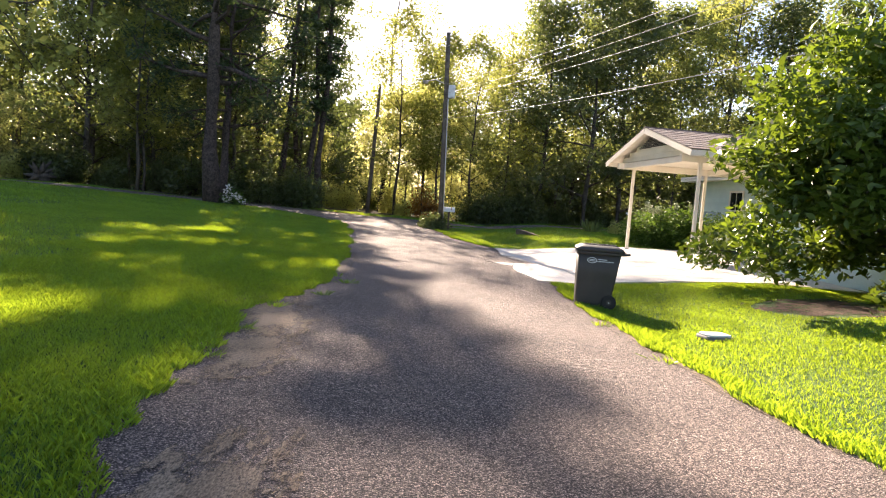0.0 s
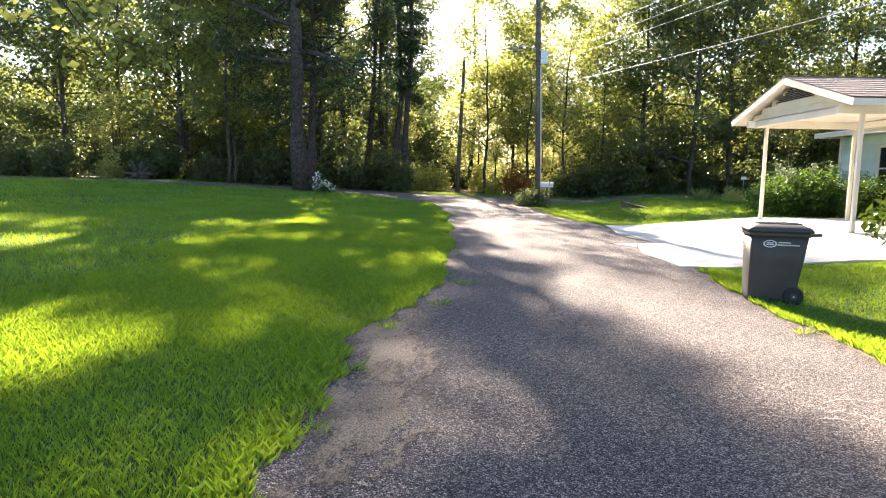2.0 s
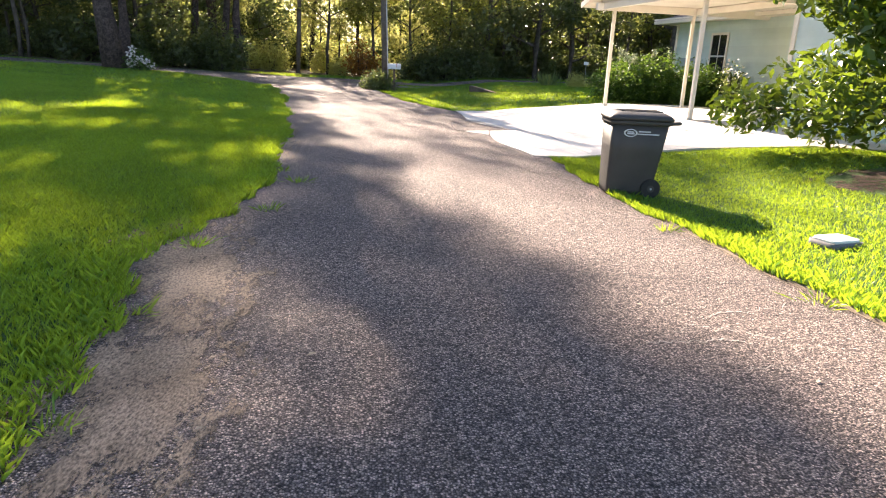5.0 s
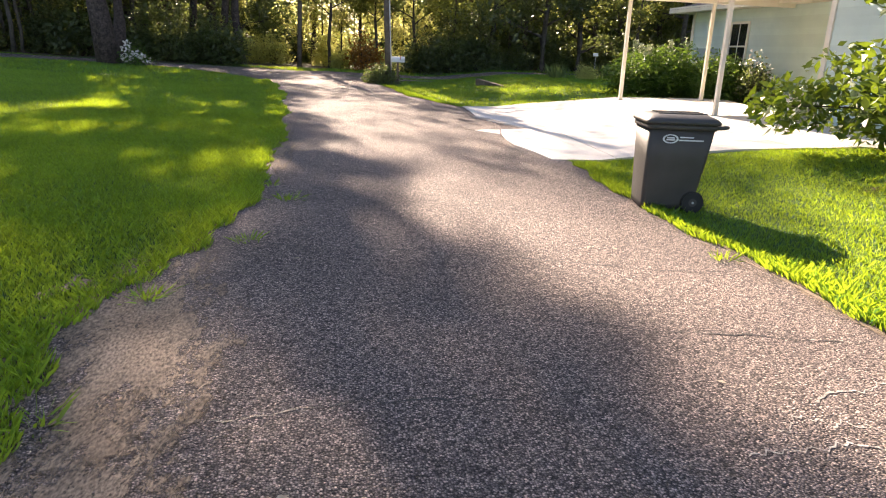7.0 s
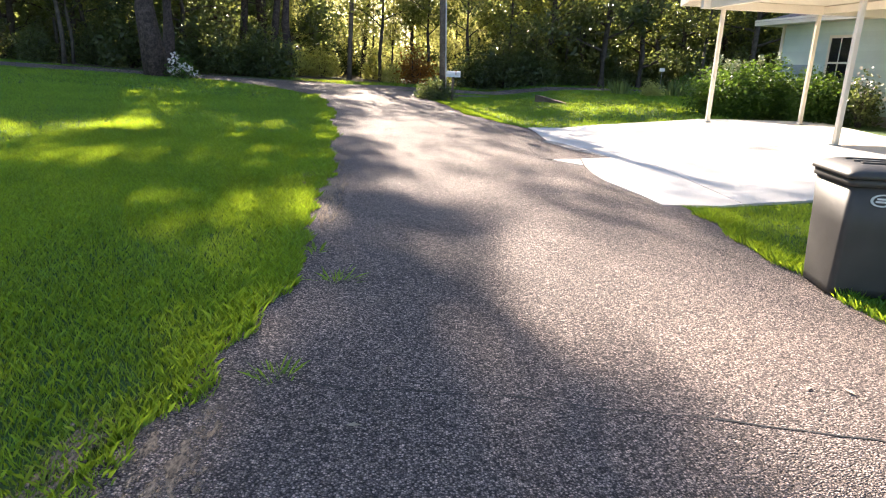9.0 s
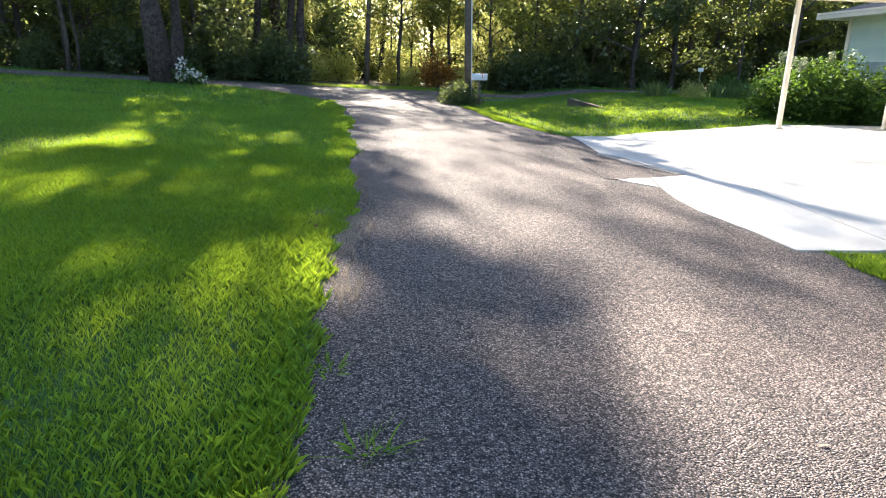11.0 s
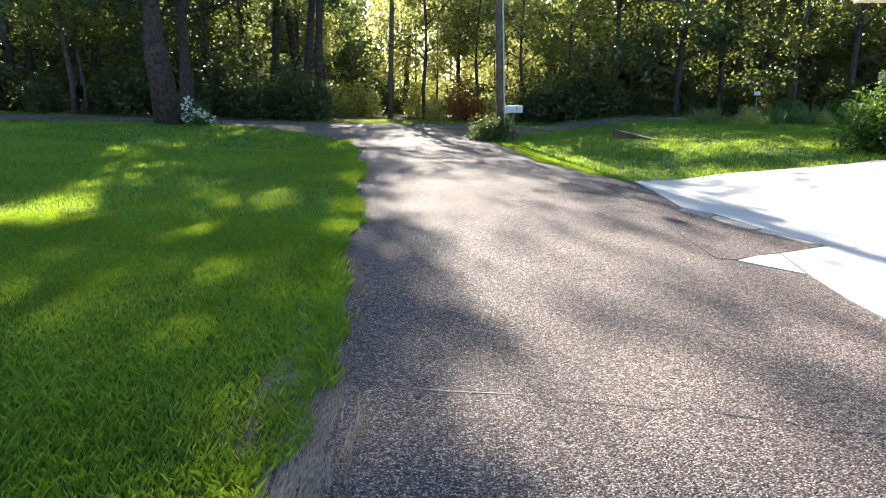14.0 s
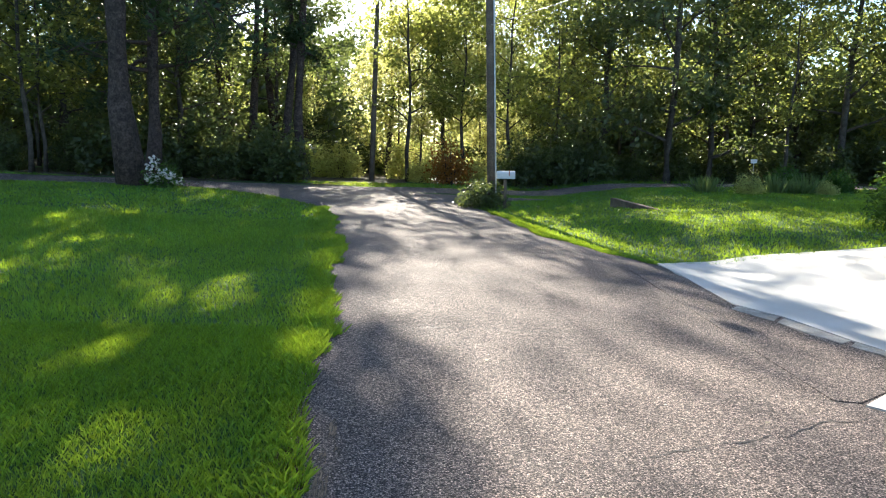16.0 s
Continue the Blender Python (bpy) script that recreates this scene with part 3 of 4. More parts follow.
def build_window(parent, x, y, z0, z1, w):
    win = part("window", box(x - 0.03, y - w / 2, z0, x - 0.01, y + w / 2, z1), M_GLASS, parent)
    t = 0.09
    part("frame", box(x - 0.06, y - w / 2 - t, z0 - t, x - 0.02, y - w / 2, z1 + t), M_WHITE, win)
    part("frame", box(x - 0.06, y + w / 2, z0 - t, x - 0.02, y + w / 2 + t, z1 + t), M_WHITE, win)
    part("frame", box(x - 0.058, y - w / 2, z1, x - 0.02, y + w / 2, z1 + t), M_WHITE, win)
    part("sill", box(x - 0.1, y - w / 2 - 0.12, z0 - t - 0.04, x - 0.02, y + w / 2 + 0.12, z0 - t), M_WHITE, win)
    zm = (z0 + z1) / 2
    part("sash_rail", box(x - 0.05, y - w / 2, zm - 0.03, x - 0.025, y + w / 2, zm + 0.03), M_WHITE, win)
    part("sash_bar", box(x - 0.045, y - 0.015, z0, x - 0.027, y + 0.015, z1), M_WHITE, win)


def build_house():
    hs = thing("house", HOUSE, "single-storey house with pale green clapboard siding and grey shingle roof", "house")
    X = 5.75
    part("wall", box(X, -4.0, -0.3, X + 0.2, 8.6, 3.15), M_SIDING, hs)
    boards(hs, X, -4.0, 8.5, 0.3, 3.1, 0.19, M_SIDING)
    part("foundation", box(X - 0.04, -4.0, -0.3, X - 0.005, 8.6, 0.3), M_BRICK, hs)
    part("wall", box(X + 0.2, 8.4, -0.3, X + 9, 8.6, 3.15), M_SIDING, hs)
    part("corner_board", box(X - 0.05, 8.5, 0.0, X + 0.0, 8.66, 3.15), M_WHITE, hs)
    build_window(hs, X - 0.02, 5.4, 1.05, 2.6, 0.95)
    part("shutter", box(X - 0.06, 6.6, 0.6, X - 0.024, 8.3, 1.75), M_SHUTTER, hs, "blue-grey lower panel beside the window")
    # roof over the rear range
    part("soffit", box(X - 0.75, -4.0, 3.12, X + 9, 9.3, 3.16), M_WHITE, hs)
    part("fascia", box(X - 0.78, -4.0, 3.1, X - 0.752, 9.3, 3.3), M_WHITE, hs)
    part("fascia", box(X - 0.75, 9.3, 3.1, X + 9, 9.33, 3.3), M_WHITE, hs)
    bm = bmesh.new()
    vs = [bm.verts.new(p) for p in ((X - 0.8, -9.5, 3.22), (X - 0.8, 9.35, 3.22), (X + 9.2, 9.35, 3.22), (X + 9.2, -9.5, 3.22), (X + 4.2, 5.0, 4.9), (X + 4.2, -9.5, 4.9))]
    bmesh.ops.convex_hull(bm, input=vs)
    part("roof", bm, M_SHINGLE, hs)
    # front wing beside the apron
    F = 1.4
    part("wall", box(F, -17.0, -0.4, F + 0.2, -4.2, 3.15), M_SIDING, hs)
    part("wall", box(F + 0.2, -4.4, -0.4, X, -4.2, 3.15), M_SIDING, hs)
    boards(hs, F, -17.0, -4.2, 0.0, 3.1, 0.19, M_SIDING)
    part("corner_board", box(F - 0.05, -4.28, 0.0, F, -4.14, 3.15), M_WHITE, hs)
    part("soffit", box(F - 0.5, -17.0, 3.12, X, -4.0, 3.16), M_WHITE, hs)
    bm = bmesh.new()
    vs = [bm.verts.new(p) for p in ((F - 0.55, -17, 3.2), (F - 0.55, -3.9, 3.2), (X + 4, -17, 3.2), (X + 4, -3.9, 3.2), (X, -17, 4.4), (X, -5.5, 4.4))]
    bmesh.ops.convex_hull(bm, input=vs)
    part("roof", bm, M_SHINGLE, hs)
    return hs


build_house()

# boxes and pot by the wall
b_ = thing("storage_box", at(8.75, 18.6, 6, 1, 0.035), "beige storage box standing on the concrete by the house", "box")
part("body", box(-0.3, -0.25, 0, 0.3, 0.25, 0.56, 0.02), M_BOX, b_)
part("lid", box(-0.32, -0.27, 0.56, 0.32, 0.27, 0.62, 0.015), M_BOX, b_)
b_ = thing("utility_box", at(9.5, 18.5, 6, 1, 0.035), "dark grey utility box beside the beige box", "box")
part("body", box(-0.28, -0.22, 0, 0.28, 0.22, 0.45, 0.02), M_DULL, b_)
part("lid", box(-0.29, -0.23, 0.45, 0.29, 0.23, 0.49, 0.01), M_DULL, b_)
b_ = thing("flower_pot", at(9.5, 17.6, 0, 1, 0.035), "small terracotta flower pot on the concrete", "pot")
part("body", cyl(0.09, 0.13, 0.18, pose(0, 0, 0.09), 18), M_TERRA, b_)
part("rim", cyl(0.145, 0.145, 0.05, pose(0, 0, 0.185), 18, 0.008), M_TERRA, b_)

# ---------- wheeled bin ----------


def rounded_loop(x0, x1, y0, y1, r, z, n=5):
    pts = []
    for cx, cy, a0 in ((x1 - r, y1 - r, 0), (x0 + r, y1 - r, 90), (x0 + r, y0 + r, 180), (x1 - r, y0 + r, 270)):
        for k in range(n):
            a = radians(a0 + 90 * k / (n - 1))
            pts.append((cx + r * math.cos(a), cy + r * math.sin(a), z))
    return pts


def loft(loops):
    bm = bmesh.new()
    rings = [[bm.verts.new(p) for p in lp] for lp in loops]
    n = len(rings[0])
    for a, b in zip(rings, rings[1:]):
        for k in range(n):
            bm.faces.new((a[k], a[(k + 1) % n], b[(k + 1) % n], b[k]))
    bm.faces.new(rings[0][::-1])
    bm.faces.new(rings[-1])
    for f in bm.faces:
        f.smooth = len(f.verts) == 4
    return bm


def build_bin():
    t = thing("wheeled_bin", at(2.3, 11.2, -8, 1, 0.0), "dark grey plastic wheeled rubbish bin beside the drive", "bin")
    body = [(0.0, 0.03, 0.58, 0.03, 0.56), (0.0, 0.10, 0.59, 0.02, 0.57), (-0.01, 0.6, 0.66, -0.02, 0.61), (-0.02, 0.93, 0.7, -0.04, 0.63)]
    part("body", loft([rounded_loop(a, c, d, e, 0.05, z) for a, z, c, d, e in body]), M_BIN, t)
    part("rim", loft([rounded_loop(-0.04, 0.72, -0.06, 0.65, 0.06, z) for z in (0.93, 0.985)]), M_BIN, t)
    lid = part("lid", loft([rounded_loop(-0.06, 0.75, -0.08, 0.67, 0.07, 0.99), rounded_loop(-0.06, 0.75, -0.08, 0.67, 0.07, 1.02), rounded_loop(-0.03, 0.72, -0.04, 0.63, 0.07, 1.05), rounded_loop(0.05, 0.64, 0.06, 0.53, 0.08, 1.085)]), M_BIN, t)
    for k in range(3):
        part("ridge", box(0.1, 0.12 + 0.14 * k, 1.08, 0.64, 0.17 + 0.14 * k, 1.098, 0.006), M_BIN, lid)
    part("handle", tubes_bm([([(0.69, 0.02, 0.95), (0.84, 0.03, 0.965), (0.85, 0.3, 0.965), (0.84, 0.56, 0.965), (0.69, 0.57, 0.95)], [0.022] * 5)]), M_BIN, t)
    part("axle", cyl(0.012, 0.012, 0.66, pose(0.56, 0.3, 0.12, 90), 10), M_METAL, t)
    for y in (0.0, 0.6):
        w = part("wheel", cyl(0.125, 0.125, 0.055, pose(0.56, y - 0.0, 0.125, 90), 28, 0.012), M_BLACK, t)
        part("hub", cyl(0.05, 0.05, 0.066, pose(0.56, y, 0.125, 90), 18, 0.006), M_BIN, w)
        part("cap", cyl(0.014, 0.014, 0.072, pose(0.56, y, 0.125, 90), 12), M_METAL, w)
    # badge on the side: a ring and two bars, pale
    yb = -0.038
    badge = part("badge", loft_ring(0.22, 0.83, 0.085, 0.05, yb), M_BADGE, t, "pale printed oval mark with bars")
    for z, xa, xb in ((0.85, 0.32, 0.47), (0.818, 0.31, 0.58), (0.82, 0.175, 0.27), (0.842, 0.18, 0.26)):
        part("bar_mark", box(xa, yb - 0.004, z - 0.007, xb, yb + 0.012, z + 0.007), M_BADGE, badge)
    return t


def tubes_bm(runs, seg=8):
    bm = bmesh.new()
    for pts, rad in runs:
        v, f = tube(pts, rad, seg)
        bv = [bm.verts.new(p) for p in v]
        for q in f:
            bm.faces.new([bv[i] for i in q])
    return bm


def loft_ring(x, z, rx, rz, y):
    bm = bmesh.new()
    n = 20
    rings = []
    for s, yy in ((1.0, y + 0.012), (1.0, y - 0.004), (0.78, y - 0.004), (0.78, y + 0.012)):
        rings.append([bm.verts.new((x + rx * s * math.cos(2 * math.pi * k / n), yy, z + rz * s * math.sin(2 * math.pi * k / n))) for k in range(n)])
    for a, b in zip(rings, rings[1:]):
        for k in range(n):
            bm.faces.new((a[k], a[(k + 1) % n], b[(k + 1) % n], b[k]))
    return bm


build_bin()

# meter cover in the grass
mc = thing("meter_cover", at(3.68, 8.66, 14), "pale plastic meter box cover lying in the grass", "cover")
part("frame", loft([rounded_loop(-0.2, 0.2, -0.15, 0.15, 0.05, z) for z in (-0.03, 0.05)]), M_DULL, mc)
part("lid", loft([rounded_loop(-0.18, 0.18, -0.13, 0.13, 0.045, 0.05), rounded_loop(-0.17, 0.17, -0.12, 0.12, 0.04, 0.075)]), M_PLASTIC, mc)

# ---------- poles, wires, mailbox ----------


def build_pole(x, y, height, radius, label, lean_x=0.0, lean_y=0.0, fitted=True):
    t = thing("utility_pole", at(x, y), label, "pole")
    part_mesh("shaft", tubes("shaft", [([(lean_x * z, lean_y * z, z) for z in (-0.3, height * 0.35, height * 0.7, height)], [radius, radius * 0.9, radius * 0.8, radius * 0.68])], M_POLE, 14), t)
    if fitted:
        z = 7.7
        part("meter_box", box(lean_x * z + 0.12, -0.3, z - 0.45, lean_x * z + 0.5, -0.02, z + 0.25, 0.03), M_METAL, t, "grey metal box strapped to the pole")
        part("conduit", cyl(0.03, 0.03, 7.2, pose(lean_x * 3.7 + 0.13, -0.13, 3.6, 0, math.degrees(math.atan(lean_x)), 0), 8), M_METAL, t)
        arm = part("lamp_arm", tubes_bm([([(lean_x * 8, 0, 8.0), (lean_x * 8 - 0.6, -0.1, 8.2), (lean_x * 8 - 1.1, -0.15, 8.1)], [0.025] * 3)]), M_METAL, t)
        part("lamp_head", cyl(0.12, 0.18, 0.14, pose(lean_x * 8 - 1.15, -0.15, 8.02), 14, 0.02), M_METAL, arm)
    return t


build_pole(-0.35, 36.6, 10.8, 0.17, "tall weathered grey wooden utility pole with metal box", -0.035)
build_pole(-6.6, 53.5, 10.4, 0.17, "shorter weathered utility pole leaning beside the lane", 0.035, 0.0, False)
build_pole(17.0, -14.0, 12.0, 0.17, "weathered wooden utility pole carrying the wires", 0.0, 0.0, False)


def wire(a, b, sag, r=0.016):
    pts = []
    for k in range(25):
        u = k / 24
        pts.append(Vector(a).lerp(Vector(b), u) - Vector((0, 0, sag * 4 * u * (1 - u))))
    w = new("overhead_wire", tubes("overhead_wire", [(pts, [r] * 25)], M_WIRE, 6))
    return tagged(w, "thin grey overhead cable sagging between wooden poles", "cable", "overhead wires")


wire((-0.55, 36.5, 6.0), (20.0, -14.0, 6.8), 0.8, 0.011)
wire((-0.6, 36.5, 7.9), (17.0, -14.0, 8.2), 0.8, 0.009)
wire((-0.6, 36.5, 7.1), (17.0, -14.0, 7.6), 0.9, 0.009)
wire((-0.6, 36.5, 7.4), (18.0, -14.0, 8.6), 0.9, 0.009)
wire((-0.75, 36.4, 9.9), (17.0, -14.0, 11.6), 0.7, 0.009)

mb = thing("mailbox", at(0.05, 36.2), "white metal mailbox on a wooden post by the pole", "mailbox")
part("post", box(-0.05, -0.05, -0.2, 0.05, 0.05, 1.05, 0.01), M_WOOD, mb)
bmm = bmesh.new()
lp = [(-0.13, 0), (0.13, 0), (0.13, 0.15)] + [(0.13 * math.cos(radians(a)), 0.15 + 0.11 * math.sin(radians(a))) for a in range(20, 180, 20)] + [(-0.13, 0.15)]
fa = [bmm.verts.new((-0.3, y, 1.05 + z)) for y, z in lp]
fb = [bmm.verts.new((0.32, y, 1.05 + z)) for y, z in lp]
bmm.faces.new(fa), bmm.faces.new(fb[::-1])
for k in range(len(lp)):
    bmm.faces.new((fa[k], fa[(k + 1) % len(lp)], fb[(k + 1) % len(lp)], fb[k]))
mbox = part("box", bmm, M_PLASTIC, mb)
part("flag", box(0.1, -0.15, 1.15, 0.13, -0.135, 1.35), M_TERRA, mbox)

# half-buried timber on the lawn
tb = thing("timber", at(4.05, 37.6, -67), "weathered timber beam half buried in the lawn", "timber")
bmt = box(0, -0.1, -0.2, 3.3, 0.1, 0.34, 0.012)
for v in bmt.verts:
    if v.co.z > 0:
        v.co.z *= 1 - 0.85 * v.co.x / 3.3
part("beam", bmt, M_WOOD, tb)

# small sign on a stake
sg = thing("garden_sign", at(12.2, 44.6), "small white sign on a thin stake in the bed", "sign")
part("stake", cyl(0.012, 0.012, 1.5, pose(0, 0, 0.7), 8), M_METAL, sg)
part("plate", box(-0.15, -0.015, 1.3, 0.15, 0.015, 1.48, 0.01), M_PLASTIC, sg)

# ---------- trees ----------
MAG = make_tree("broadleaf_tree", "low spreading tree with large glossy leaves by the house", 11, 4.3, 0.14, 0.24, 2.3, 0.19, 70000, M_BARK, M_MAGN, 46, 0.42, slim=0.42, climb=0.0, group="", droop=0.35, taper=0.55, shy=0.25)
MAG.matrix_world = at(8.3, 11.5, -5)
PINE = make_tree("pine_tree", "big pine with dark furrowed trunk and sparse limbs", 21, 27, 0.5, 0.24, 5.8, 0.4, 9500, M_PINEBARK, M_NEEDLE, 34, 0.5, 0.008, slim=0.34, climb=0.05)
PINE.matrix_world = at(-14.0, 39.0, 30)
IVY = make_tree("pine_tree", "slim dark pine with dense narrow crown", 22, 28, 0.3, 0.24, 0.95, 0.32, 9500, M_PINEBARK, M_NEEDLE, 44, 0.45, slim=0.36, climb=0.05, top=0.9)
IVY.matrix_world = at(-9.9, 50.0)
OAK = make_tree("woodland_tree", "tall woodland tree with bare lower trunk and leafy crown", 31, 19, 0.24, 0.16, 3.4, 0.29, 7000, M_BARK, M_LEAF, 26, 0.75)
OAK.matrix_world = at(6.2, 61.0, 0)
DARK = make_tree("woodland_tree", "tall dark-leaved woodland tree with many limbs", 32, 20, 0.26, 0.08, 3.6, 0.32, 10500, M_BARK, M_DEEP, 28, 0.8)
DARK.matrix_world = at(10.9, 52.8, 50)
THIN = make_tree("woodland_tree", "thin open woodland tree with bright sparse leaves", 33, 15, 0.13, 0.2, 2.5, 0.26, 4200, M_BARK, M_LEAF, 20, 0.6, 0.02)
THIN.matrix_world = at(-1.2, 55.0, 0)
YEL = make_tree("sapling_tree", "slender yellow-green sapling glowing in the sun", 34, 10, 0.08, 0.08, 2.0, 0.22, 4600, M_BARK, M_YELLOW, 20, 0.55)
YEL.matrix_world = at(-4.0, 56.5, 0)

TALL = make_tree("woodland_tree", "tall open woodland tree with high thin crown", 35, 25, 0.2, 0.7, 3.6, 0.26, 3900, M_BARK, M_LEAF, 18, 0.7)
TALL.matrix_world = at(-6.4, 60.5, 0)
rngp = np.random.default_rng(5)
for x, y, s in ((-26, 47, 1.0), (-19.5, 53, 0.95), (3.0, 66, 0.85), (16, 57, 1.05), (22, 55, 1.0), (29, 58, 1.05), (36, 52, 1.0), (-33, 50, 1.0), (-0.5, 70, 0.9), (12, 64, 1.1), (-17, 60, 1.1), (-42, 55, 1.0), (43, 60, 1.0)):
    copy_thing(OAK, at(x, y, rngp.uniform(0, 360), s * rngp.uniform(0.92, 1.08)))
for x, y, s in ((7.5, 55, 0.85), (14, 54.5, 1.0), (19, 60, 1.05), (26, 53, 0.95), (32, 55, 1.0), (-22, 48.5, 0.72), (-29, 53, 1.0), (-16.5, 49.5, 0.68), (-13, 56, 0.72), (-36, 48, 0.95), (-23, 58, 1.0), (-19, 56, 0.95), (-26, 55, 1.05), (-33, 57, 1.1), (-40, 52, 1.05), (-12.5, 62, 1.0), (40, 54, 1.0), (24, 64, 1.1), (-47, 50, 1.0)):
    copy_thing(DARK, at(x, y, rngp.uniform(0, 360), s * rngp.uniform(0.94, 1.06)))
for x, y, s in ((1.6, 53.5, 1.0), (4.4, 54, 0.9), (-4.5, 54.5, 1.08), (-2.3, 57, 0.95), (9.3, 58, 1.0), (-20.8, 44.5, 0.8), (-24.5, 50, 0.9), (17.8, 53, 0.9)):
    copy_thing(THIN, at(x, y, rngp.uniform(0, 360), s))
for x, y, s in ((-2.3, 57.5, 1.0), (-5.4, 59.5, 1.1), (0.2, 58.2, 0.85), (-6.8, 63, 0.9), (-8.4, 66, 0.9), (1.0, 60, 0.95), (-11.2, 57, 0.6), (-24, 55, 0.8), (-31, 46.5, 0.6), (-3.3, 64, 1.2), (2.4, 62, 0.9)):
    copy_thing(YEL, at(x, y, rngp.uniform(0, 360), s))
copy_thing(PINE, at(-15.0, 42.8, 200, 0.66))
copy_thing(THIN, at(-20.5, 43.0, 100, 1.0))
# added pines: crowns above the view cast broken shade on near lawn and drive
SHADE_PINE = make_tree("pine_tree", "tall pine added to shade the near lawn, with open broken crown", 23, 29, 0.27, 0.5, 1.15, 0.34, 3600, M_PINEBARK, M_NEEDLE, 26, 0.42, slim=0.36, climb=0.05)
SHADE_PINE.matrix_world = at(-11.6, 51.5, 120)
for x, y, turn, s in ((-14.3, 55.0, 40, 1.06), (-16.8, 57.5, 210, 1.08), (-12.9, 57.0, 300, 1.04)):
    copy_thing(SHADE_PINE, at(x, y, turn, s))

# tree whose low bough hangs over the lawn
BOUGH = make_tree("lawn_tree", "broad lawn tree with low overhanging leafy bough", 41, 9.5, 0.28, 0.35, 4.2, 0.22, 6500, M_BARK, M_LEAF, 22, 0.7, group="", climb=0.2)
BOUGH.matrix_world = at(-10.6, 9.6, 0)

# woods behind and undergrowth
UNDER = make_shrub("undergrowth_shrub", "dark tangled woodland undergrowth shrub", 51, 2.0, 1.6, 3.2, 0.26, 3000, M_DEEP, "shrub", "woodland undergrowth")
UNDER.matrix_world = at(6.0, 53.0)
for k in range(46):
    x = -46 + k * 2.0 + rngp.uniform(-0.7, 0.7)
    if -9.0 < x < 0.9:
        continue
    y = float(cross_near(x)) + (6.6 if x > -9 else 7.0) + rngp.uniform(-0.4, 3.5)
    copy_thing(UNDER, at(x, y, rngp.uniform(0, 360), rngp.uniform(0.55, 1.25)))
LITE = make_shrub("undergrowth_shrub", "sunlit yellow-green undergrowth shrub", 52, 1.4, 1.3, 2.4, 0.2, 2200, M_YELLOW, "shrub", "woodland undergrowth")
LITE.matrix_world = at(-8.8, 56.0)
for x, y, s in ((-3.6, 53.5, 0.6), (-0.4, 53.0, 0.7), (-5.2, 58, 0.8), (-30, 44.5, 0.8), (-10.6, 54.5, 0.9), (-22, 49, 0.7), (-28, 48, 1.0), (1.4, 58, 0.6)):
    copy_thing(LITE, at(x, y, rngp.uniform(0, 360), s))
RUST = make_shrub("rusty_shrub", "red-brown autumn leaved shrub in the undergrowth", 53, 1.3, 1.2, 2.6, 0.2, 1600, M_RUST, "shrub")
RUST.matrix_world = at(-1.9, 51.8)

# far woods
rngw = np.random.default_rng(8)
nc = 1200
cx = rngw.uniform(-75, 75, nc)
cy = rngw.uniform(66, 84, nc)
hi = 9.5 + 1.5 / (1 + np.exp((cx + 14) / 2.5)) + 2 * np.sin(cx * 0.35) + 2 * np.sin(cx * 0.9 + 1) - 9.0 * np.exp(-((cx + 4) / 9.0) ** 2)
cz = hi * rngw.random(nc) ** 1.1 + 0.3
lvw = leaves_at(rngw, np.stack([cx, cy, cz], 1), (1.9, 1.5, 1.2), 140000, 0.8, 0.2, 0.6)
tagged(new("far_woods", fast_mesh("far_woods", lvw, 4, M_DEEP)), "dense dark far woods behind the lane", "woods", kind="stuff")
nc = 260
ang = rngw.uniform(0, math.pi * 2, nc)
cx2, cy2 = 62 * np.cos(ang), 10 + 60 * np.sin(ang)
keep = cy2 < 45
cen = np.stack([cx2[keep], cy2[keep], rngw.uniform(0.5, 13, keep.sum())], 1)
lvw = leaves_at(rngw, cen, (3.0, 3.0, 2.0), 30000, 0.8, 0.2, 0.6)
tagged(new("far_woods", fast_mesh("far_woods", lvw, 4, M_DEEP)), "woods closing the plot all round", "woods", kind="stuff")

# ---------- shrubs and beds ----------
h1 = make_shrub("hydrangea_bush", "rounded leafy hydrangea bush beside the carport", 61, 1.8, 1.4, 1.75, 0.12, 20000, M_HEDGE, "bush", "carport bushes", flat=0.4)
h1.matrix_world = at(9.4, 28.3, 0)
copy_thing(h1, at(11.3, 27.0, 120, 0.85))
rngf = np.random.default_rng(62)
for k in range(7):
    a = rngf.uniform(0, 6.28)
    r = rngf.uniform(0.2, 1.1)
    fl = part_mesh("flower_head", fast_mesh("flower_head", leaves_at(rngf, [(0, 0, 0), (0, 0, 0.1), (0, 0, -0.08)], (0.07, 0.07, 0.06), 90, 0.07, 0, 0.9), 4, M_BLOOM), h1, "pale conical flower head")
    fl.location = (r * math.cos(a), r * 0.8 * math.sin(a), 1.6 + rngf.uniform(-0.1, 0.2))
ps = make_shrub("pole_shrub", "small dark shrub round the foot of the pole", 63, 0.85, 0.7, 0.95, 0.12, 2200, M_DEEP, "shrub")
ps.matrix_world = at(-0.75, 36.3)
rs = make_shrub("rose_bush", "small rose bush with white blooms by the pine", 64, 0.8, 0.55, 1.0, 0.12, 700, M_HEDGE, "bush")
rs.matrix_world = at(-12.7, 38.6)
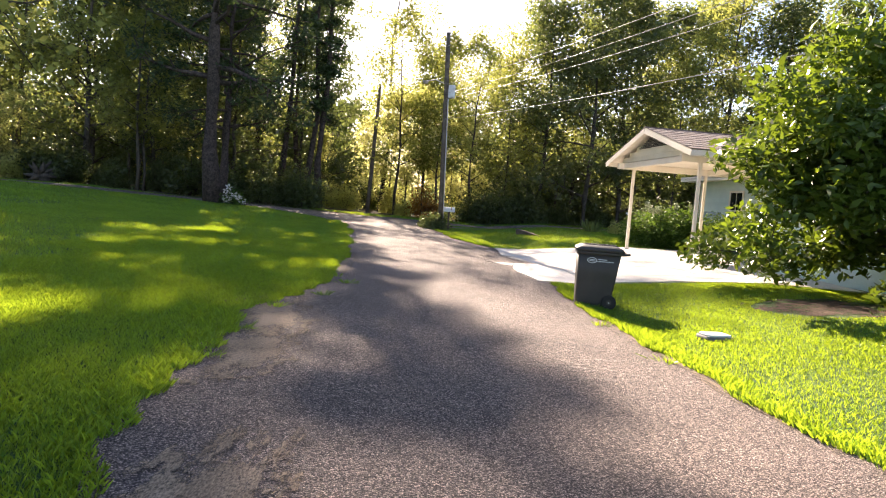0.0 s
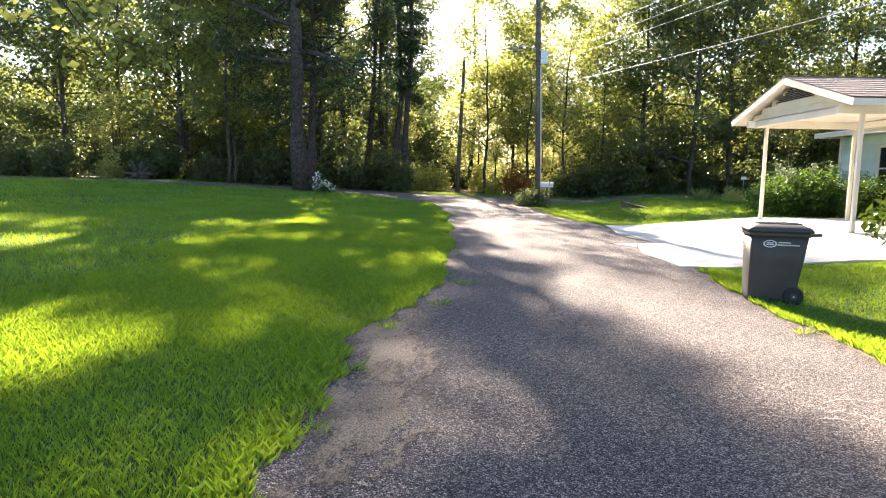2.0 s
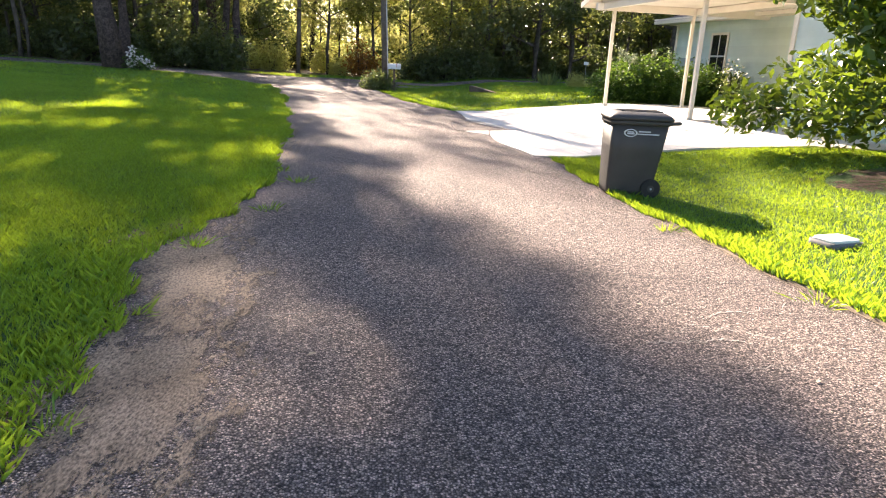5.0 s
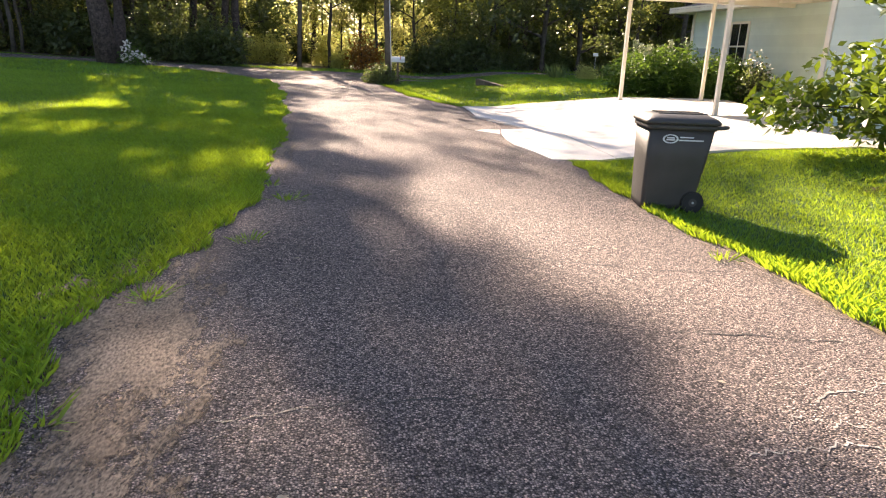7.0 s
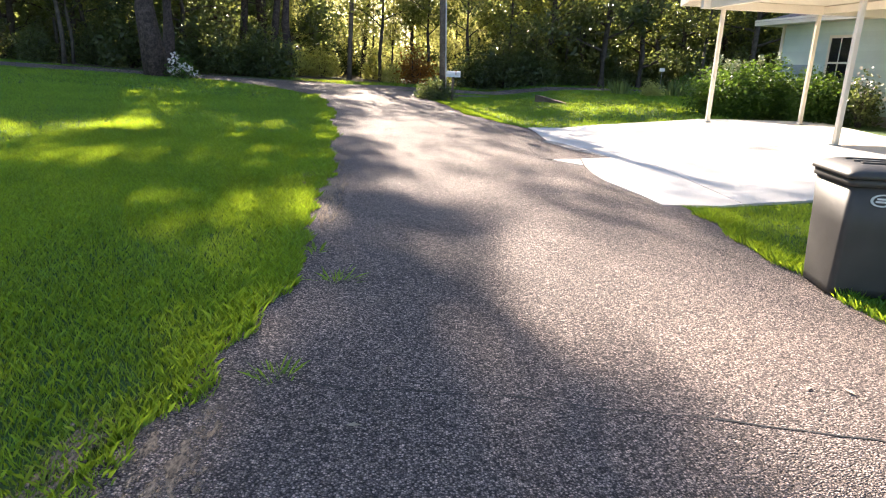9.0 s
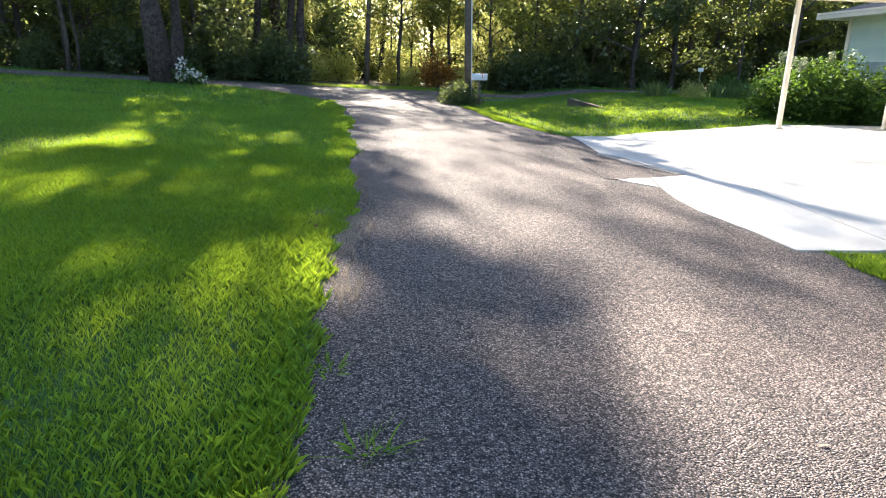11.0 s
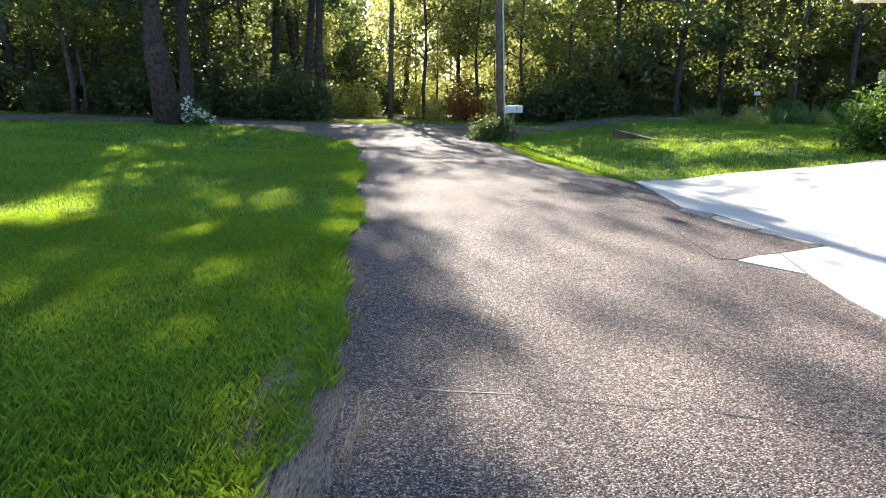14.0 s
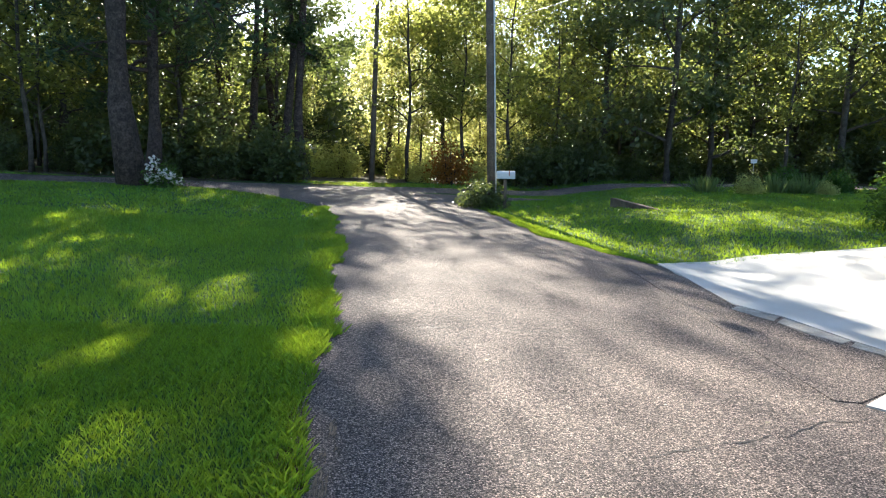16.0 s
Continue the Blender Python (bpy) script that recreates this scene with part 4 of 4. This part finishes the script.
part_mesh("bloom_spray", fast_mesh("bloom_spray", leaves_at(rngf, [(-0.3, 0, 1.05), (-0.35, -0.1, 0.8), (0.1, -0.2, 0.55), (0.4, -0.2, 0.45), (-0.05, -0.2, 0.4), (0.55, -0.1, 0.3), (-0.4, -0.2, 0.4)], 0.15, 260, 0.11, 0, 0.9), 4, M_FLOWER), rs)
rb = make_shrub("round_bush", "small clipped yellow-green round bush", 65, 0.6, 0.6, 0.85, 0.08, 2600, M_YELLOW, "bush")
rb.matrix_world = at(10.9, 42.0)
copy_thing(rb, at(14.4, 42.3, 30, 0.7))
gb = make_shrub("garden_shrub", "grey-green garden shrub in the far bed", 66, 1.0, 0.7, 1.0, 0.14, 2200, M_HEDGE, "shrub", "far bed shrubs")
gb.matrix_world = at(13.6, 44.4)
copy_thing(gb, at(16.1, 44.6, 80, 0.95))
for x, y, s in ((12.6, 43.2, 1.0), (14.3, 43.6, 1.1), (9.6, 43.4, 0.9), (13.4, 42.9, 0.8)):
    ic = thing("iris_clump", at(x, y, x * 40), "clump of upright strap-shaped iris leaves", "plant", "iris clumps")
    q = rngf.normal(0, 0.25, (120, 2))
    hgt = rngf.uniform(0.4, 0.95, 120) * s
    out = q * rngf.uniform(0.3, 1.2, (120, 1))
    side = rngf.normal(0, 0.025, (120, 2))
    z0 = np.zeros((120, 1))
    v0 = np.concatenate([q - side, z0], 1)
    v1 = np.concatenate([q + side, z0], 1)
    v2 = np.concatenate([q + out * 0.6 + side, hgt[:, None] * 0.7], 1)
    v3 = np.concatenate([q + out, hgt[:, None]], 1)
    part_mesh("leaves", fast_mesh("leaves", np.stack([v0, v1, v2, v3], 1), 4, M_IRIS), ic)
wp = make_shrub("wall_shrub", "dark thin shrub with pale flowers at the house wall", 67, 0.5, 0.5, 1.7, 0.12, 700, M_DEEP, "shrub")
wp.matrix_world = at(11.4, 25.2)
part_mesh("bloom_spray", fast_mesh("bloom_spray", leaves_at(rngf, [(0, 0, 1.5), (-0.2, -0.2, 1.2), (0.2, -0.2, 0.9)], 0.25, 60, 0.09, 0, 0.9), 4, M_FLOWER), wp)


# ---------- grass ----------


def lawn_mask(x, y):
    """True where grass grows."""
    on_road = (x > left_edge(y)) & (x < right_edge(y)) & (y < 42.5)
    u = np.clip((x - 2.2) / 8.0, 0, 1)
    on_slab = (x > 1.75 + 0.5 * np.clip((17 - y) / 2.5, 0, 1)) & (y > 14.75 - 0.9 * u * u) & (y < 25.3 + 1.3 * u) & (x < 12.5)
    house = (x > 8.95) & (y < 31)
    lane = (y > cross_near(x)) & (y < cross_near(x) + 4.6)
    bed = (((x - 6.6) / 1.35) ** 2 + ((y - 10.9) / 1.0) ** 2) < 1
    woods = y > cross_near(x) + 8
    return ~(on_road | on_slab | house | lane | bed | woods)


def blades(name, x0, x1, y0, y1, count, height, width, seed, edge=False, fine=False):
    rng = np.random.default_rng(seed)
    x, y = rng.uniform(x0, x1, count), rng.uniform(y0, y1, count)
    if edge:
        side = rng.random(count) < 0.55
        off = np.abs(rng.normal(0, 0.15, count))
        x = np.where(side, left_edge(y) - off + 0.09 + 0.06 * np.sin(y * 7) * np.sin(y * 2.3), right_edge(y) + off - 0.06)
    m = lawn_mask(x, y) | edge
    if edge:
        m &= ~((y > 14.3) & (y < 25.4) & (x > 0))
    patch = 0.5 + 0.5 * np.sin(x * 1.3 + np.sin(y * 0.9)) * np.sin(y * 1.1 + 1.7 * np.sin(x * 0.6))
    m &= rng.random(count) < 0.72 + 0.28 * patch
    x, y, patch = x[m], y[m], patch[m]
    n = len(x)
    z = lift(x, y)
    a = rng.uniform(0, 2 * math.pi, n)
    h = height * (0.45 + 0.8 * rng.random(n)) * (0.8 + 0.4 * patch)
    w = width * (0.6 + 0.8 * rng.random(n))
    bend = h * rng.uniform(0.2, 1.0, n)
    dx, dy = np.cos(a), np.sin(a)
    b = rng.uniform(0, 2 * math.pi, n)
    sx, sy = np.cos(b) * w / 2, np.sin(b) * w / 2
    v0 = np.stack([x - sx, y - sy, z - 0.005], 1)
    v1 = np.stack([x + sx, y + sy, z - 0.005], 1)
    v2 = np.stack([x + sx * 0.7 + dx * bend * 0.4, y + sy * 0.7 + dy * bend * 0.4, z + h * 0.62], 1)
    v3 = np.stack([x + dx * bend, y + dy * bend, z + h], 1)
    if fine:
        me = fast_mesh(name, np.stack([v0, v1, v2, v3], 1), 4, M_GRASS)
    else:
        me = fast_mesh(name, np.stack([v0, v1, v3], 1), 3, M_GRASS)
    ob = new(name, me)
    return tagged(ob, "short mown green lawn grass blades", "grass", kind="stuff")


blades("lawn_grass", -6.5, -1.0, 1.5, 12, 300000, 0.055, 0.0068, 1, fine=True)
blades("lawn_grass", -7.5, -1.5, 12, 20, 290000, 0.055, 0.0068, 2, fine=True)
blades("lawn_grass", -14, -2, 20, 30, 160000, 0.065, 0.016, 3)
blades("lawn_grass", -16, -6.5, 5, 20, 140000, 0.065, 0.015, 4)
blades("lawn_grass", -40, -5, 25, 43, 115000, 0.085, 0.045, 5)
blades("lawn_grass", 2.2, 9, 3, 15, 240000, 0.038, 0.0075, 6, fine=True)
blades("lawn_grass", -1, 24, 25.2, 49, 140000, 0.07, 0.035, 7)
blades("lawn_grass", -12, 14, 47, 58, 30000, 0.14, 0.05, 8)
blades("lawn_grass", -45, -14, 10, 27, 80000, 0.09, 0.04, 10)
blades("verge_grass", 0, 1, 1.5, 34, 75000, 0.085, 0.007, 9, True, True)

# ---------- litter ----------
for k in range(26):
    x, y = rngf.uniform(-1.9, 2.4), rngf.uniform(3, 24)
    lf = new("fallen_leaf", mesh_from("fallen_leaf", [(-0.035, 0, 0), (0, 0.016, 0.006), (0.035, 0, 0.002), (0, -0.016, 0.008)], [(0, 1, 2, 3)], M_LITTER))
    lf.matrix_world = at(x, y, rngf.uniform(0, 360), rngf.uniform(0.6, 1.2), 0.028)
    tagged(lf, "small pale dry leaf lying on the drive", "leaf", "fallen leaves")

wedge = slab([(1.2, 18.75), (1.4, 18.72), (1.72, 18.97), (2.04, 19.15), (2.76, 19.54), (2.42, 20.6), (2.2, 21.6), (1.88, 22.2), (1.92, 24.2), (1.2, 24.6)], 0.029)
tagged(part("asphalt_patch", wedge, M_ASPHALT, None), "cracked asphalt lapping against the broken concrete edge", "road", kind="structure")
for x, y, c in ((-2.05, 8.0, 70), (-1.9, 5.4, 45), (-1.7, 9.3, 40), (-1.6, 10.9, 50), (-1.9, 11.6, 40), (-2.0, 6.6, 35), (2.3, 9.3, 40), (2.55, 7.2, 45)):
    tuft = thing("grass_tuft", at(x, y, 0, 1, 0.02), "small tuft of grass growing through the dirt", "grass", "grass tufts")
    q = rngf.normal(0, 0.05, (c, 2))
    hh = rngf.uniform(0.025, 0.08, (c, 1))
    lean = q * rngf.uniform(0.3, 1.4, (c, 1)) + rngf.normal(0, 0.02, (c, 2))
    sd = rngf.normal(0, 0.0035, (c, 2))
    part_mesh("tuft_grass", fast_mesh("blades", np.stack([np.concatenate([q - sd, hh * 0], 1), np.concatenate([q + sd, hh * 0], 1), np.concatenate([q + lean * 0.5 + sd, hh * 0.65], 1), np.concatenate([q + lean, hh], 1)], 1), 4, M_GRASS), tuft)

# fallen trunk with its root plate at the edge of the woods
st = thing("tree_stump", at(-26.5, 42.5, 35), "dark upturned tree stump with ragged roots", "stump")
rngs = np.random.default_rng(71)
part_mesh("trunk", tubes("trunk", [([(-0.2, 0.2, 0.35), (0.6, 0.9, 0.4), (1.6, 1.9, 0.42)], [0.42, 0.36, 0.32])], M_BARK, 12), st)
for k in range(13):
    a = k * 0.52 + rngs.uniform(-0.2, 0.2)
    L = rngs.uniform(0.7, 1.3)
    e = Vector((math.cos(a) * L * 0.8, -0.25 + rngs.uniform(-0.3, 0.1), max(0.05, 0.45 + math.sin(a) * L)))
    o = Vector((-0.15, 0.1, 0.4))
    part_mesh("root", tubes("root", [([o, o.lerp(e, 0.5) + Vector(rngs.normal(0, 0.08, 3)), e], [0.3, 0.16, 0.04])], M_BARK, 7), st)


def crack(x0, y0, x1, y1, seed, mat=None, wide=1.0, label="thin dark crack across the worn drive"):
    """A thin ragged crack in the surface of the drive."""
    rng = np.random.default_rng(seed)
    n = 26
    px = np.linspace(x0, x1, n)
    py = np.linspace(y0, y1, n) + np.cumsum(rng.normal(0, 0.035, n)) * 0.7
    w = rng.uniform(0.002, 0.008, n)
    w = w * wide
    w[0] = w[-1] = 0.001
    lo = np.stack([px, py - w, lift(px, py) + 0.0255], 1)
    up = np.stack([px, py + w, lift(px, py) + 0.0255], 1)
    fs = [(i, i + 1, n + i + 1, n + i) for i in range(n - 1)]
    tagged(new("road_crack", mesh_from("road_crack", np.concatenate([lo, up]), fs, mat or M_BLACK)), label, "crack", "road cracks", kind="structure")


for k, c in enumerate(((-1.9, 9.3, 2.2, 9.0), (-1.4, 6.6, 0.1, 6.7), (-2.0, 11.9, -0.4, 11.8), (0.2, 7.9, 2.4, 7.6), (-1.2, 5.0, 1.0, 4.8), (-2.2, 15.2, 1.4, 15.0), (-0.6, 17.6, 1.3, 18.4), (0.4, 13.0, 2.0, 12.6), (-2.6, 20.3, 0.9, 20.6))):
    crack(*c, 80 + k)
for k, c in enumerate(((0.9, 6.42, 1.6, 6.46), (1.15, 6.62, 1.62, 6.72), (1.35, 6.15, 1.72, 6.3), (1.5, 6.9, 2.3, 7.1), (1.62, 6.7, 2.1, 6.4))):
    crack(*c, 120 + k, M_CRACKED, 1.1, "pale dusty crack in the worn drive")
